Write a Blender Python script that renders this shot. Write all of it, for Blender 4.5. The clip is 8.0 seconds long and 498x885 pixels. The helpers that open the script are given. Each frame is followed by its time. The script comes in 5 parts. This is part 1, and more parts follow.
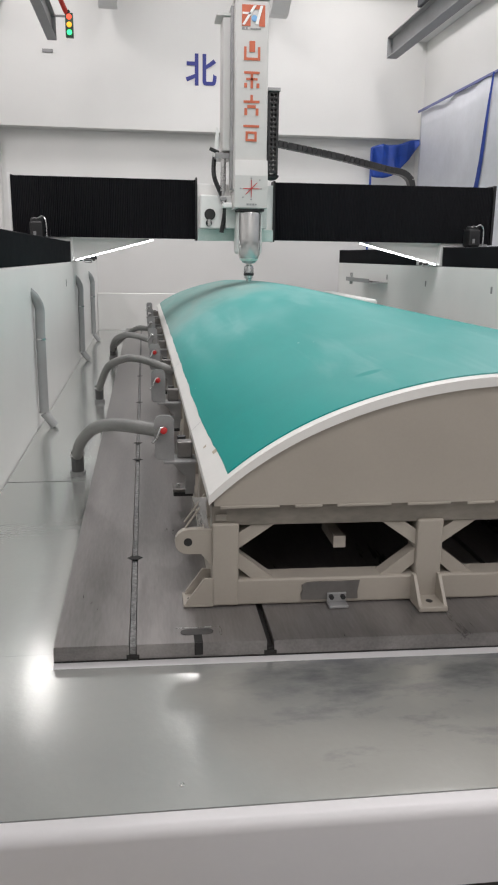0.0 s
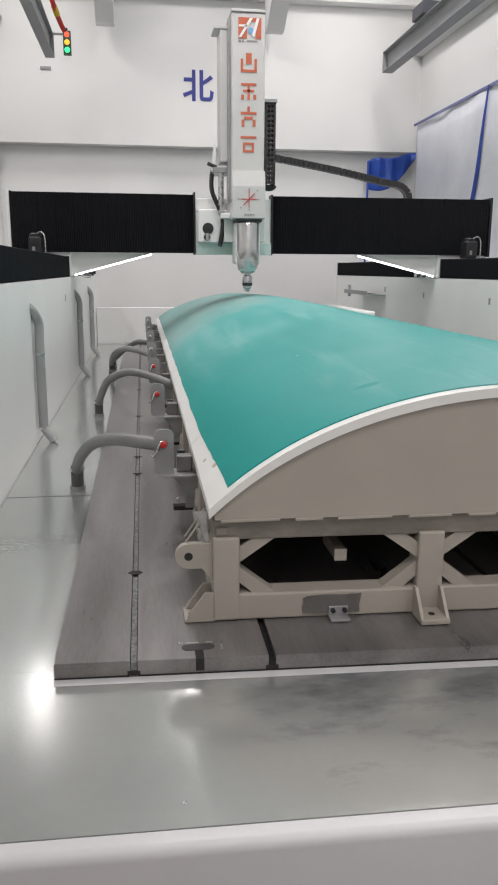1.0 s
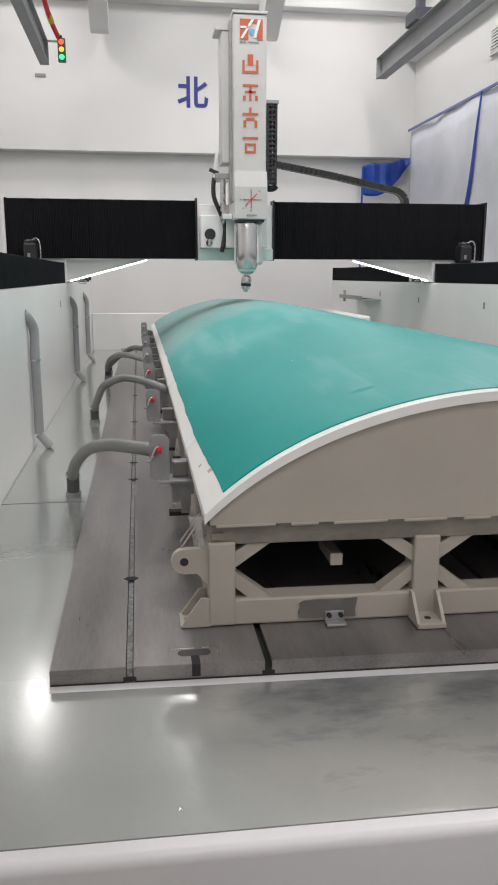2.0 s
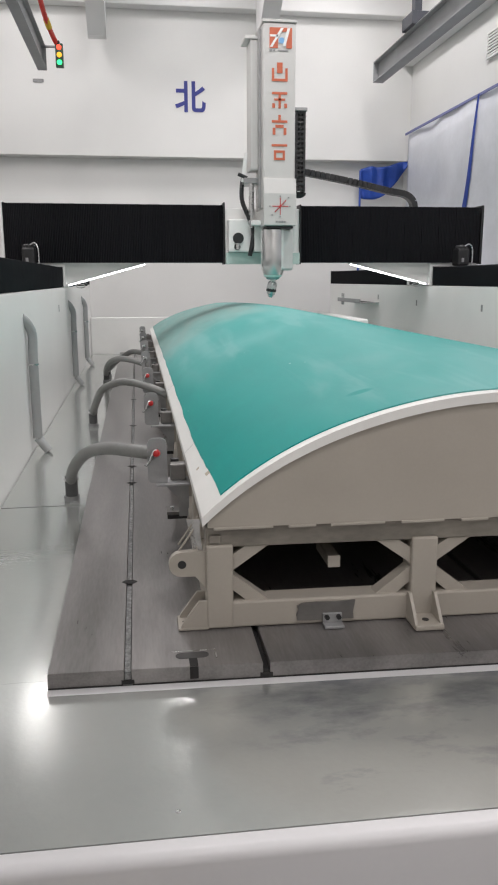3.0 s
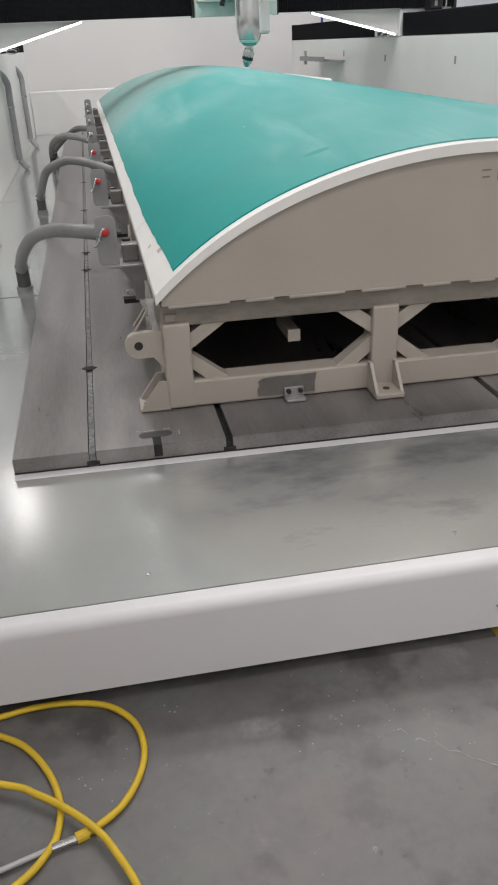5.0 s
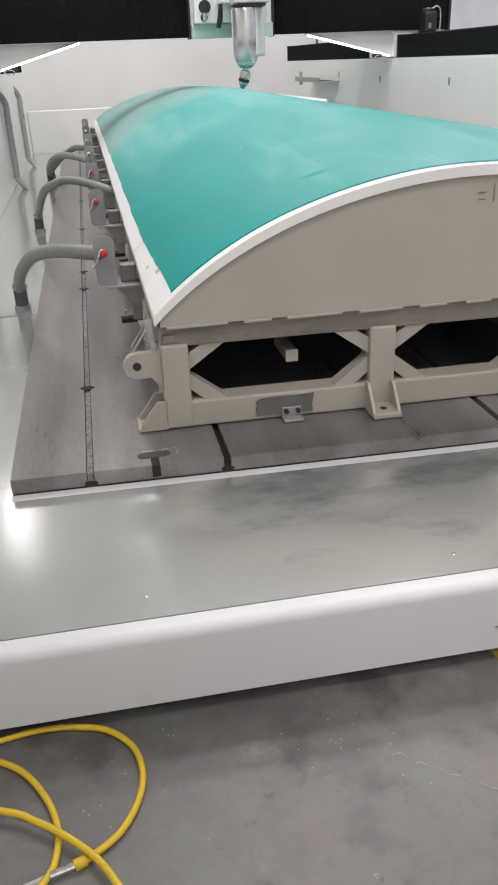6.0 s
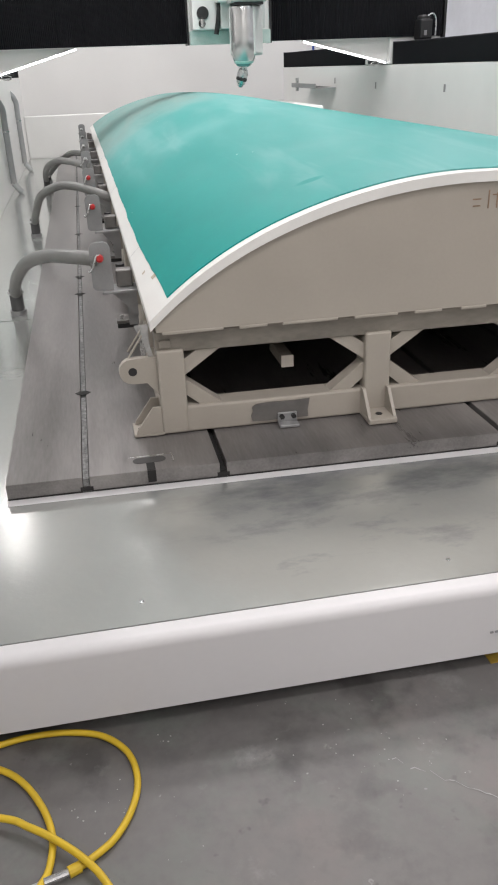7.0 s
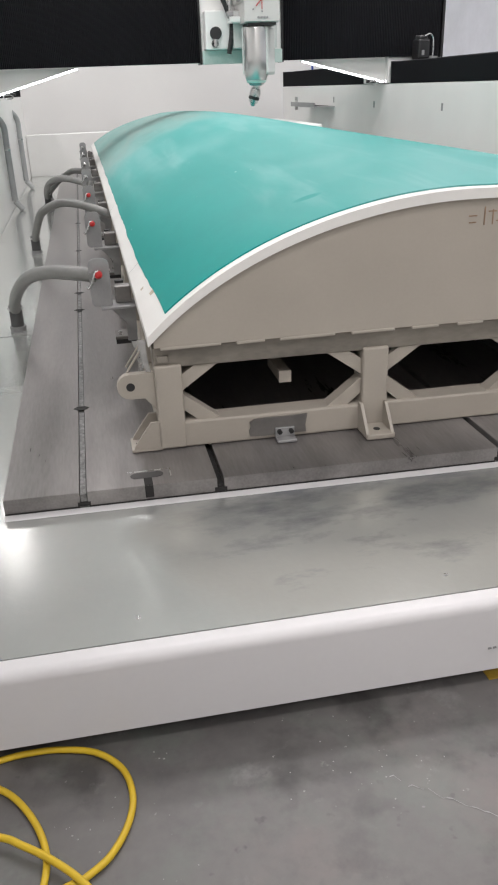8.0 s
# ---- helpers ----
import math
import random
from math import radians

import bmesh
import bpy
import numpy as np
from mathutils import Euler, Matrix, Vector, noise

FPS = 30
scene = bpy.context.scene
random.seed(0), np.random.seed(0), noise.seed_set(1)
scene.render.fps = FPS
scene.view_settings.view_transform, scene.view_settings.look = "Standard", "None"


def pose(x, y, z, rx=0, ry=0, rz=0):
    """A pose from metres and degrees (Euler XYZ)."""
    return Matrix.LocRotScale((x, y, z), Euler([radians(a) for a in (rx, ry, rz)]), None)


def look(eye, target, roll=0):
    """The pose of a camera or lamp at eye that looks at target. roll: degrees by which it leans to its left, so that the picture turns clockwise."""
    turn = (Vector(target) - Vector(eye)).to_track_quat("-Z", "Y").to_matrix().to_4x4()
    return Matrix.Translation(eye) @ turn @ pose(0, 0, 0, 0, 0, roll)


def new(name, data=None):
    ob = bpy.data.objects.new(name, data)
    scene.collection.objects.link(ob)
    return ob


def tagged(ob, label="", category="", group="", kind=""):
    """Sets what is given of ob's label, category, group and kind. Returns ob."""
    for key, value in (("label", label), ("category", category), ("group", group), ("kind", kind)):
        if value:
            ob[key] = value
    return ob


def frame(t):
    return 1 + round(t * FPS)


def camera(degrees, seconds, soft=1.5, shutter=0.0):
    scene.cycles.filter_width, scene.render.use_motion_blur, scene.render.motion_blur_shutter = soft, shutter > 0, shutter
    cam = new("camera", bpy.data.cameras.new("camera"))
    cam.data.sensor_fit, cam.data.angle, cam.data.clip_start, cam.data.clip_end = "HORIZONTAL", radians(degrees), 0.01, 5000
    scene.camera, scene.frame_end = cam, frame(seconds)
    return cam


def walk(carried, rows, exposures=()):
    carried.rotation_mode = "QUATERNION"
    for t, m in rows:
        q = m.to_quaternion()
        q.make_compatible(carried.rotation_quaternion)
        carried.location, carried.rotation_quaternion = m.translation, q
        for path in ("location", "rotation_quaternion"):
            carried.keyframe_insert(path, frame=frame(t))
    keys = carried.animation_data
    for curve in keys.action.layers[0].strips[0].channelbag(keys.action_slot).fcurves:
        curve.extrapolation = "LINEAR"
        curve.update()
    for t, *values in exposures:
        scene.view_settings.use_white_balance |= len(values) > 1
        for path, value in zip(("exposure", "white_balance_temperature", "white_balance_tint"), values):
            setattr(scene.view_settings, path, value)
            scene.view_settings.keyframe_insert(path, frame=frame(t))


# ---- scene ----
cam = camera(36.0, 8.0, soft=2.0, shutter=0.35)
PATH = [
    (0, (0.312, -2.32, 1.296), (0.577, -0.394, 0.825), 0.8),
    (0.5, (0.312, -2.315, 1.295), (0.576, -0.383, 0.85), 0.5),
    (1, (0.313, -2.314, 1.298), (0.579, -0.381, 0.859), 0.3),
    (1.5, (0.314, -2.313, 1.298), (0.586, -0.379, 0.867), 0.2),
    (3, (0.325, -2.322, 1.294), (0.602, -0.386, 0.878), -0.2),
    (3.5, (0.324, -2.322, 1.297), (0.603, -0.385, 0.888), -0.3),
    (4, (0.356, -2.317, 1.282), (0.68, -0.397, 0.825), -1.1),
    (4.2, (0.357, -2.308, 1.272), (0.7, -0.402, 0.77), -1.2),
    (4.3, (0.363, -2.30, 1.256), (0.708, -0.41, 0.697), -1.4),
    (4.5, (0.373, -2.302, 1.233), (0.704, -0.477, 0.484), -2.1),
    (4.6, (0.378, -2.296, 1.229), (0.694, -0.505, 0.392), -2.3),
    (4.7, (0.379, -2.290, 1.224), (0.686, -0.529, 0.325), -2.4),
    (4.9, (0.379, -2.287, 1.224), (0.684, -0.542, 0.297), -2.5),
    (5.8, (0.375, -2.283, 1.242), (0.696, -0.522, 0.35), -2.4),
    (6, (0.373, -2.281, 1.241), (0.695, -0.519, 0.35), -2.4),
    (6.5, (0.372, -2.284, 1.244), (0.7, -0.52, 0.361), -2.3),
    (7, (0.375, -2.284, 1.244), (0.708, -0.519, 0.364), -2.2),
    (7.5, (0.381, -2.288, 1.245), (0.719, -0.52, 0.374), -2.1),
    (8, (0.384, -2.288, 1.242), (0.721, -0.505, 0.399), -2.2),
]
walk(cam, [(t, look(eye, target, roll)) for t, eye, target, roll in PATH],
     [(0, -0.32), (3.5, -0.32), (4.0, -0.36), (4.5, -0.35), (5.0, -0.22), (6, 0.02), (8, 0.02)])

# ---------------- world and lights ----------------
world = bpy.data.worlds.new("world")
scene.world = world
world.use_nodes = True
world.node_tree.nodes["Background"].inputs[0].default_value = (0.8, 0.85, 0.9, 1)
world.node_tree.nodes["Background"].inputs[1].default_value = 0.10
scene.view_settings.exposure = 0.0

FLOOR = -0.27      # hall floor; the machine's deck is z = 0
CEIL = 7.2
WALL_X0, WALL_X1 = -6.0, 6.08
WALL_Y0, WALL_Y1 = -9.0, 14.0


# ---------------- materials ----------------
def mat(name, color, rough=0.5, metal=0.0, vary=0.12, scale=3.0, fine=60.0, bump=0.02, rvar=0.1, spec=0.5, tint=None, coat=0.0, stretch=(1, 1, 1)):
    """Painted or raw surface with two scales of variation in colour, roughness and relief."""
    m = bpy.data.materials.new(name)
    m.use_nodes = True
    n, l = m.node_tree.nodes, m.node_tree.links
    b = n["Principled BSDF"]
    tc = n.new("ShaderNodeTexCoord")
    mp = n.new("ShaderNodeMapping")
    mp.inputs["Scale"].default_value = stretch
    l.new(tc.outputs["Object"], mp.inputs[0])
    big, small = n.new("ShaderNodeTexNoise"), n.new("ShaderNodeTexNoise")
    big.inputs["Scale"].default_value, big.inputs["Detail"].default_value = scale, 5
    small.inputs["Scale"].default_value, small.inputs["Detail"].default_value = fine, 4
    l.new(mp.outputs[0], big.inputs["Vector"])
    l.new(mp.outputs[0], small.inputs["Vector"])
    mixf = n.new("ShaderNodeMath")
    mixf.operation = "MULTIPLY_ADD"
    mixf.inputs[1].default_value = 0.3
    l.new(small.outputs["Fac"], mixf.inputs[0])
    l.new(big.outputs["Fac"], mixf.inputs[2])
    ramp = n.new("ShaderNodeMapRange")
    ramp.inputs["From Min"].default_value, ramp.inputs["From Max"].default_value = 0.4, 0.9
    l.new(mixf.outputs[0], ramp.inputs["Value"])
    mix = n.new("ShaderNodeMix")
    mix.data_type = "RGBA"
    lo = tint or [c * (1 - vary) for c in color]
    mix.inputs["A"].default_value = (*lo, 1)
    mix.inputs["B"].default_value = (*[min(1, c * (1 + vary * 0.5)) for c in color], 1)
    l.new(ramp.outputs[0], mix.inputs["Factor"])
    l.new(mix.outputs["Result"], b.inputs["Base Color"])
    rr = n.new("ShaderNodeMapRange")
    rr.inputs["To Min"].default_value, rr.inputs["To Max"].default_value = max(0.02, rough - rvar), min(1, rough + rvar)
    l.new(ramp.outputs[0], rr.inputs["Value"])
    l.new(rr.outputs[0], b.inputs["Roughness"])
    b.inputs["Metallic"].default_value = metal
    b.inputs["Specular IOR Level"].default_value = spec
    b.inputs["Coat Weight"].default_value = coat
    if bump:
        bp = n.new("ShaderNodeBump")
        bp.inputs["Strength"].default_value, bp.inputs["Distance"].default_value = bump, 0.01
        l.new(mixf.outputs[0], bp.inputs["Height"])
        l.new(bp.outputs[0], b.inputs["Normal"])
    return m


def glow(name, color, strength):
    m = bpy.data.materials.new(name)
    m.use_nodes = True
    b = m.node_tree.nodes["Principled BSDF"]
    b.inputs["Base Color"].default_value = (*color, 1)
    b.inputs["Emission Color"].default_value = (*color, 1)
    b.inputs["Emission Strength"].default_value = strength
    return m


WALLPAINT = mat("wall paint", (0.80, 0.80, 0.78), 0.6, vary=0.04, scale=0.8, fine=40, bump=0.004)
CEILPAINT = mat("ceiling paint", (0.80, 0.80, 0.79), 0.7, vary=0.04, scale=0.8, bump=0.01)
CASING = mat("machine casing white paint", (0.85, 0.85, 0.83), 0.32, vary=0.04, scale=2, fine=80, bump=0.0, rvar=0.03)
LIP = mat("white lip paint", (0.64, 0.63, 0.635), 0.36, vary=0.04, scale=2, bump=0.0, rvar=0.02)
IRON = mat("ground cast iron", (0.252, 0.238, 0.231), 0.33, metal=0.4, vary=0.5, scale=5.0, fine=120, bump=0.03, rvar=0.08, stretch=(1, 0.12, 1))
# Near-black: the shade inside slots and recesses is put into this colour.
IRON_DARK = mat("cast iron, slot shade in the colour", (0.035, 0.034, 0.033), 0.8, metal=0.0, spec=0.2, vary=0.4, scale=14, fine=150, bump=0.1)
SWARF = mat("slot with swarf", (0.21, 0.21, 0.205), 0.7, vary=0.85, scale=45, fine=180, bump=0.3)
BEIGE = mat("beige steel paint", (0.39, 0.355, 0.305), 0.45, vary=0.07, scale=3, fine=90, bump=0.008, rvar=0.03)
# Brown of the top rail; also darkens parts inside the frame for shade.
BEIGE_DK = mat("brown steel, also shade inside the frame", (0.29, 0.262, 0.225), 0.5, metal=0.2, vary=0.42, scale=5, fine=70, bump=0.04, stretch=(0.4, 1, 1))
GELCOAT = mat("white gelcoat", (0.80, 0.79, 0.76), 0.34, vary=0.05, scale=4, fine=50, bump=0.0, rvar=0.01)
GREYPLATE = mat("grey steel plate", (0.36, 0.36, 0.36), 0.45, metal=0.5, vary=0.2, scale=9, fine=120, bump=0.03)
PATCH = mat("bare ground steel patch", (0.22, 0.21, 0.20), 0.4, metal=0.6, vary=0.25, scale=9, bump=0.03)
BELLOWS = mat("black bellows fabric", (0.005, 0.005, 0.007), 0.55, vary=0.3, scale=8, fine=120, bump=0.0, spec=0.2)
BLACK = mat("black plastic", (0.02, 0.02, 0.021), 0.45, vary=0.3, scale=10, bump=0.02)
HOSEGREY = mat("grey ribbed hose", (0.235, 0.235, 0.225), 0.5, vary=0.2, scale=8, bump=0.03)
PIPEGREY = mat("grey plastic pipe", (0.38, 0.39, 0.39), 0.35, vary=0.1, scale=6, bump=0.02)
STEEL = mat("bright steel", (0.62, 0.62, 0.62), 0.28, metal=1.0, vary=0.1, scale=20, bump=0.02)
CHROME = mat("polished spindle sleeve", (0.62, 0.61, 0.60), 0.17, metal=0.7, vary=0.06, scale=6, bump=0.01)
RED = mat("red plastic", (0.55, 0.03, 0.03), 0.35, vary=0.15, scale=20, bump=0.01)
REDTAPE = mat("red hose skin", (0.6, 0.04, 0.03), 0.4, vary=0.15, scale=20, bump=0.01)
ORANGE = mat("orange-red lettering", (0.58, 0.14, 0.07), 0.5, vary=0.1, scale=20, bump=0.01)
NAVY = mat("navy lettering", (0.035, 0.045, 0.26), 0.5, vary=0.1, scale=4, bump=0.01)
BLUECLOTH = mat("blue tarpaulin", (0.015, 0.07, 0.40), 0.5, vary=0.3, scale=5, bump=0.1)
SHEETWHITE = mat("white plastic sheet", (0.72, 0.74, 0.79), 0.4, vary=0.12, scale=1.6, fine=12, bump=0.08)
GREYFILM = mat("clear dusty film", (0.55, 0.55, 0.54), 0.25, vary=0.2, scale=12, bump=0.03)
GREYFILM.node_tree.nodes["Principled BSDF"].inputs["Alpha"].default_value = 0.42
GIRDER = mat("grey girder paint", (0.31, 0.315, 0.32), 0.5, vary=0.2, scale=3, bump=0.03)
DARKSTEEL = mat("dark blue-grey steel paint", (0.06, 0.065, 0.08), 0.5, vary=0.2, scale=4, bump=0.02)
YELLOW = mat("yellow hose skin", (0.62, 0.42, 0.02), 0.5, vary=0.12, scale=25, bump=0.03)
YELLOWPAINT = mat("worn yellow floor paint", (0.50, 0.33, 0.05), 0.5, vary=0.3, scale=15, bump=0.03)
MINT = mat("mint dusted enamel", (0.64, 0.69, 0.66), 0.45, vary=0.3, scale=7, bump=0.01, tint=(0.46, 0.63, 0.58))
RAMPAINT = mat("warm grey ram paint", (0.62, 0.61, 0.59), 0.4, vary=0.05, scale=3, bump=0.0, rvar=0.02)
ENAMEL = mat("pale grey enamel", (0.66, 0.68, 0.66), 0.4, vary=0.08, scale=6, bump=0.0, rvar=0.03)
GLASSGREY = mat("marking grey", (0.30, 0.30, 0.30), 0.5, vary=0.1, scale=20, bump=0)
BROWN = mat("brown marker ink", (0.30, 0.20, 0.13), 0.6, vary=0.3, scale=40, bump=0)
LED = glow("white lamp tube", (0.95, 0.97, 1.0), 11.0)
DIFFUSER = glow("ceiling lamp diffuser", (1.0, 0.98, 0.95), 4.0)


def concrete():
    m = mat("polished concrete", (0.148, 0.141, 0.136), 0.46, vary=0.35, scale=1.7, fine=35, bump=0.05, rvar=0.12)
    n, l = m.node_tree.nodes, m.node_tree.links
    b = n["Principled BSDF"]
    src = b.inputs["Base Color"].links[0].from_socket
    tc = n.new("ShaderNodeTexCoord")
    spots = n.new("ShaderNodeTexNoise")
    spots.inputs["Scale"].default_value, spots.inputs["Detail"].default_value, spots.inputs["Roughness"].default_value = 9, 8, 0.75
    l.new(tc.outputs["Object"], spots.inputs["Vector"])
    r = n.new("ShaderNodeMapRange")
    r.inputs["From Min"].default_value, r.inputs["From Max"].default_value = 0.66, 0.72
    l.new(spots.outputs["Fac"], r.inputs["Value"])
    mx = n.new("ShaderNodeMix")
    mx.data_type = "RGBA"
    mx.inputs["B"].default_value = (0.21, 0.215, 0.20, 1)
    l.new(src, mx.inputs["A"])
    l.new(r.outputs[0], mx.inputs["Factor"])
    dark = n.new("ShaderNodeTexNoise")
    dark.inputs["Scale"].default_value, dark.inputs["Detail"].default_value = 5.5, 7
    l.new(tc.outputs["Object"], dark.inputs["Vector"])
    r2 = n.new("ShaderNodeMapRange")
    r2.inputs["From Min"].default_value, r2.inputs["From Max"].default_value, r2.inputs["To Max"].default_value = 0.30, 0.42, 1.0
    r2.inputs["To Min"].default_value = 0.55
    l.new(dark.outputs["Fac"], r2.inputs["Value"])
    mul = n.new("ShaderNodeMix")
    mul.data_type, mul.blend_type = "RGBA", "MULTIPLY"
    mul.inputs["Factor"].default_value = 1.0
    l.new(mx.outputs["Result"], mul.inputs["A"])
    l.new(r2.outputs[0], mul.inputs["B"])
    # pale chips and dark pits
    last = mul.outputs["Result"]
    for k, (size, lo, hi, tone) in enumerate(((38, 0.735, 0.80, (0.30, 0.30, 0.29, 1)), (27, 0.70, 0.80, (0.07, 0.067, 0.064, 1)))):
        sp = n.new("ShaderNodeTexNoise")
        sp.inputs["Scale"].default_value, sp.inputs["Detail"].default_value = size, 2
        mpk = n.new("ShaderNodeMapping")
        mpk.inputs["Location"].default_value = (k * 7.3, k * 3.1, 0)
        l.new(tc.outputs["Object"], mpk.inputs[0])
        l.new(mpk.outputs[0], sp.inputs["Vector"])
        rk = n.new("ShaderNodeMapRange")
        rk.inputs["From Min"].default_value, rk.inputs["From Max"].default_value = lo, hi
        l.new(sp.outputs["Fac"], rk.inputs["Value"])
        mk = n.new("ShaderNodeMix")
        mk.data_type = "RGBA"
        mk.inputs["B"].default_value = tone
        l.new(last, mk.inputs["A"])
        l.new(rk.outputs[0], mk.inputs["Factor"])
        last = mk.outputs["Result"]
    # greenish and pinkish blotches, and scuffed pale smears
    for k, (size, lo, hi, top, tone) in enumerate(((3.2, 0.50, 0.66, 0.55, (0.150, 0.168, 0.148, 1)), (2.6, 0.54, 0.68, 0.5, (0.185, 0.158, 0.150, 1)), (6.5, 0.60, 0.74, 0.5, (0.26, 0.255, 0.25, 1)), (4.2, 0.56, 0.70, 0.6, (0.085, 0.082, 0.080, 1)))):
        sp = n.new("ShaderNodeTexNoise")
        sp.inputs["Scale"].default_value, sp.inputs["Detail"].default_value, sp.inputs["Roughness"].default_value = size, 6, 0.68
        mpk = n.new("ShaderNodeMapping")
        mpk.inputs["Location"].default_value = (4.1 + k * 5.7, 9.3 - k * 2.9, 0)
        l.new(tc.outputs["Object"], mpk.inputs[0])
        l.new(mpk.outputs[0], sp.inputs["Vector"])
        rk = n.new("ShaderNodeMapRange")
        rk.inputs["From Min"].default_value, rk.inputs["From Max"].default_value, rk.inputs["To Max"].default_value = lo, hi, top
        l.new(sp.outputs["Fac"], rk.inputs["Value"])
        mk = n.new("ShaderNodeMix")
        mk.data_type = "RGBA"
        mk.inputs["B"].default_value = tone
        l.new(last, mk.inputs["A"])
        l.new(rk.outputs[0], mk.inputs["Factor"])
        last = mk.outputs["Result"]
    l.new(last, b.inputs["Base Color"])
    return m


def green_skin():
    """Teal tooling paste: deep at the near corner and edges, paler over the crown, grey sanding dust on the far flank.
    """
    m = mat("teal tooling paste", (0.004, 0.285, 0.258), 0.40, vary=0.10, scale=2.0, fine=70, bump=0.0, rvar=0.0)
    n, l = m.node_tree.nodes, m.node_tree.links
    b = n["Principled BSDF"]
    src = b.inputs["Base Color"].links[0].from_socket
    tc = n.new("ShaderNodeTexCoord")
    sep = n.new("ShaderNodeSeparateXYZ")
    l.new(tc.outputs["Object"], sep.inputs[0])
    X, Y = sep.outputs["X"], sep.outputs["Y"]

    def calc(op, *args):
        k = n.new("ShaderNodeMath")
        k.operation = op
        for sock, a in zip(k.inputs, args):
            if isinstance(a, (int, float)):
                sock.default_value = a
            else:
                l.new(a, sock)
        return k.outputs[0]

    def ease(v, lo, hi, top=1.0):
        k = n.new("ShaderNodeMapRange")
        k.interpolation_type = "SMOOTHSTEP"
        k.inputs["From Min"].default_value, k.inputs["From Max"].default_value, k.inputs["To Max"].default_value = lo, hi, top
        l.new(v, k.inputs["Value"])
        return k.outputs[0]

    def cloud(scale, stretch, shift=0.0, detail=4, rough=0.55, bend=0.6):
        mp = n.new("ShaderNodeMapping")
        mp.inputs["Scale"].default_value, mp.inputs["Location"].default_value = stretch, (shift, shift * 0.7, 0)
        l.new(tc.outputs["Object"], mp.inputs[0])
        k = n.new("ShaderNodeTexNoise")
        k.inputs["Scale"].default_value, k.inputs["Detail"].default_value = scale, detail
        k.inputs["Roughness"].default_value, k.inputs["Distortion"].default_value = rough, bend
        l.new(mp.outputs[0], k.inputs["Vector"])
        return k.outputs["Fac"]

    def over(a, tone, fac):
        k = n.new("ShaderNodeMix")
        k.data_type = "RGBA"
        k.inputs["B"].default_value = (*tone, 1)
        l.new(a, k.inputs["A"])
        l.new(fac, k.inputs["Factor"])
        return k.outputs["Result"]

    def spot(x, y, rx, ry):
        dx, dy = calc("DIVIDE", calc("SUBTRACT", X, x), rx), calc("DIVIDE", calc("SUBTRACT", Y, y), ry)
        d = calc("ADD", calc("MULTIPLY", dx, dx), calc("MULTIPLY", dy, dy))
        wob = calc("MULTIPLY_ADD", cloud(9, (1, 1, 1), 3.3), 1.2, d)
        return ease(wob, 1.9, 0.9)

    # paler over the crown, in patches and lengthwise streaks
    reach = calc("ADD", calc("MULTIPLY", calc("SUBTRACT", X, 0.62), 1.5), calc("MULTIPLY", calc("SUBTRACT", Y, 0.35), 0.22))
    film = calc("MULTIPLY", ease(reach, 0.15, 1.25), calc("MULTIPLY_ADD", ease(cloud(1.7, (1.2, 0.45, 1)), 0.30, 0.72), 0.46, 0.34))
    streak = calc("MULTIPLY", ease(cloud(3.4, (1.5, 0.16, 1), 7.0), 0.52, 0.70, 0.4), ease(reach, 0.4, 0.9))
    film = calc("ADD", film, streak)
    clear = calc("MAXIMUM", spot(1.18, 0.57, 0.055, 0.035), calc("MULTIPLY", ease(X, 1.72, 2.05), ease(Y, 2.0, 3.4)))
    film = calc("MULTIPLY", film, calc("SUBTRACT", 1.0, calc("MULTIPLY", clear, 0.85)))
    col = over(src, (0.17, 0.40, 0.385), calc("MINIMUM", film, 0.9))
    # sanding dust on the far flank, with a ragged front
    ragged = calc("MULTIPLY_ADD", cloud(1.6, (1, 0.5, 1), 1.7, 4, 0.5), 2.0, Y)
    dust = calc("MULTIPLY", ease(ragged, 5.3, 6.8), ease(X, 1.75, 1.40))
    dust = calc("MULTIPLY", dust, calc("MULTIPLY_ADD", ease(cloud(2.6, (1.6, 0.3, 1), 5.1, 4), 0.30, 0.70), 0.32, 0.45))
    col = over(col, (0.30, 0.375, 0.35), dust)
    # pale flecks
    fleck = ease(cloud(26, (1, 0.5, 1), 2.4, 2, 0.5, 0.0), 0.77, 0.80, 0.7)
    col = over(col, (0.45, 0.60, 0.58), fleck)
    l.new(col, b.inputs["Base Color"])
    dull = n.new("ShaderNodeMapRange")
    dull.inputs["To Min"].default_value, dull.inputs["To Max"].default_value = 0.38, 0.72
    l.new(calc("MAXIMUM", dust, calc("MULTIPLY", film, 0.4)), dull.inputs["Value"])
    l.new(dull.outputs[0], b.inputs["Roughness"])
    b.inputs["Specular IOR Level"].default_value = 0.10
    return m


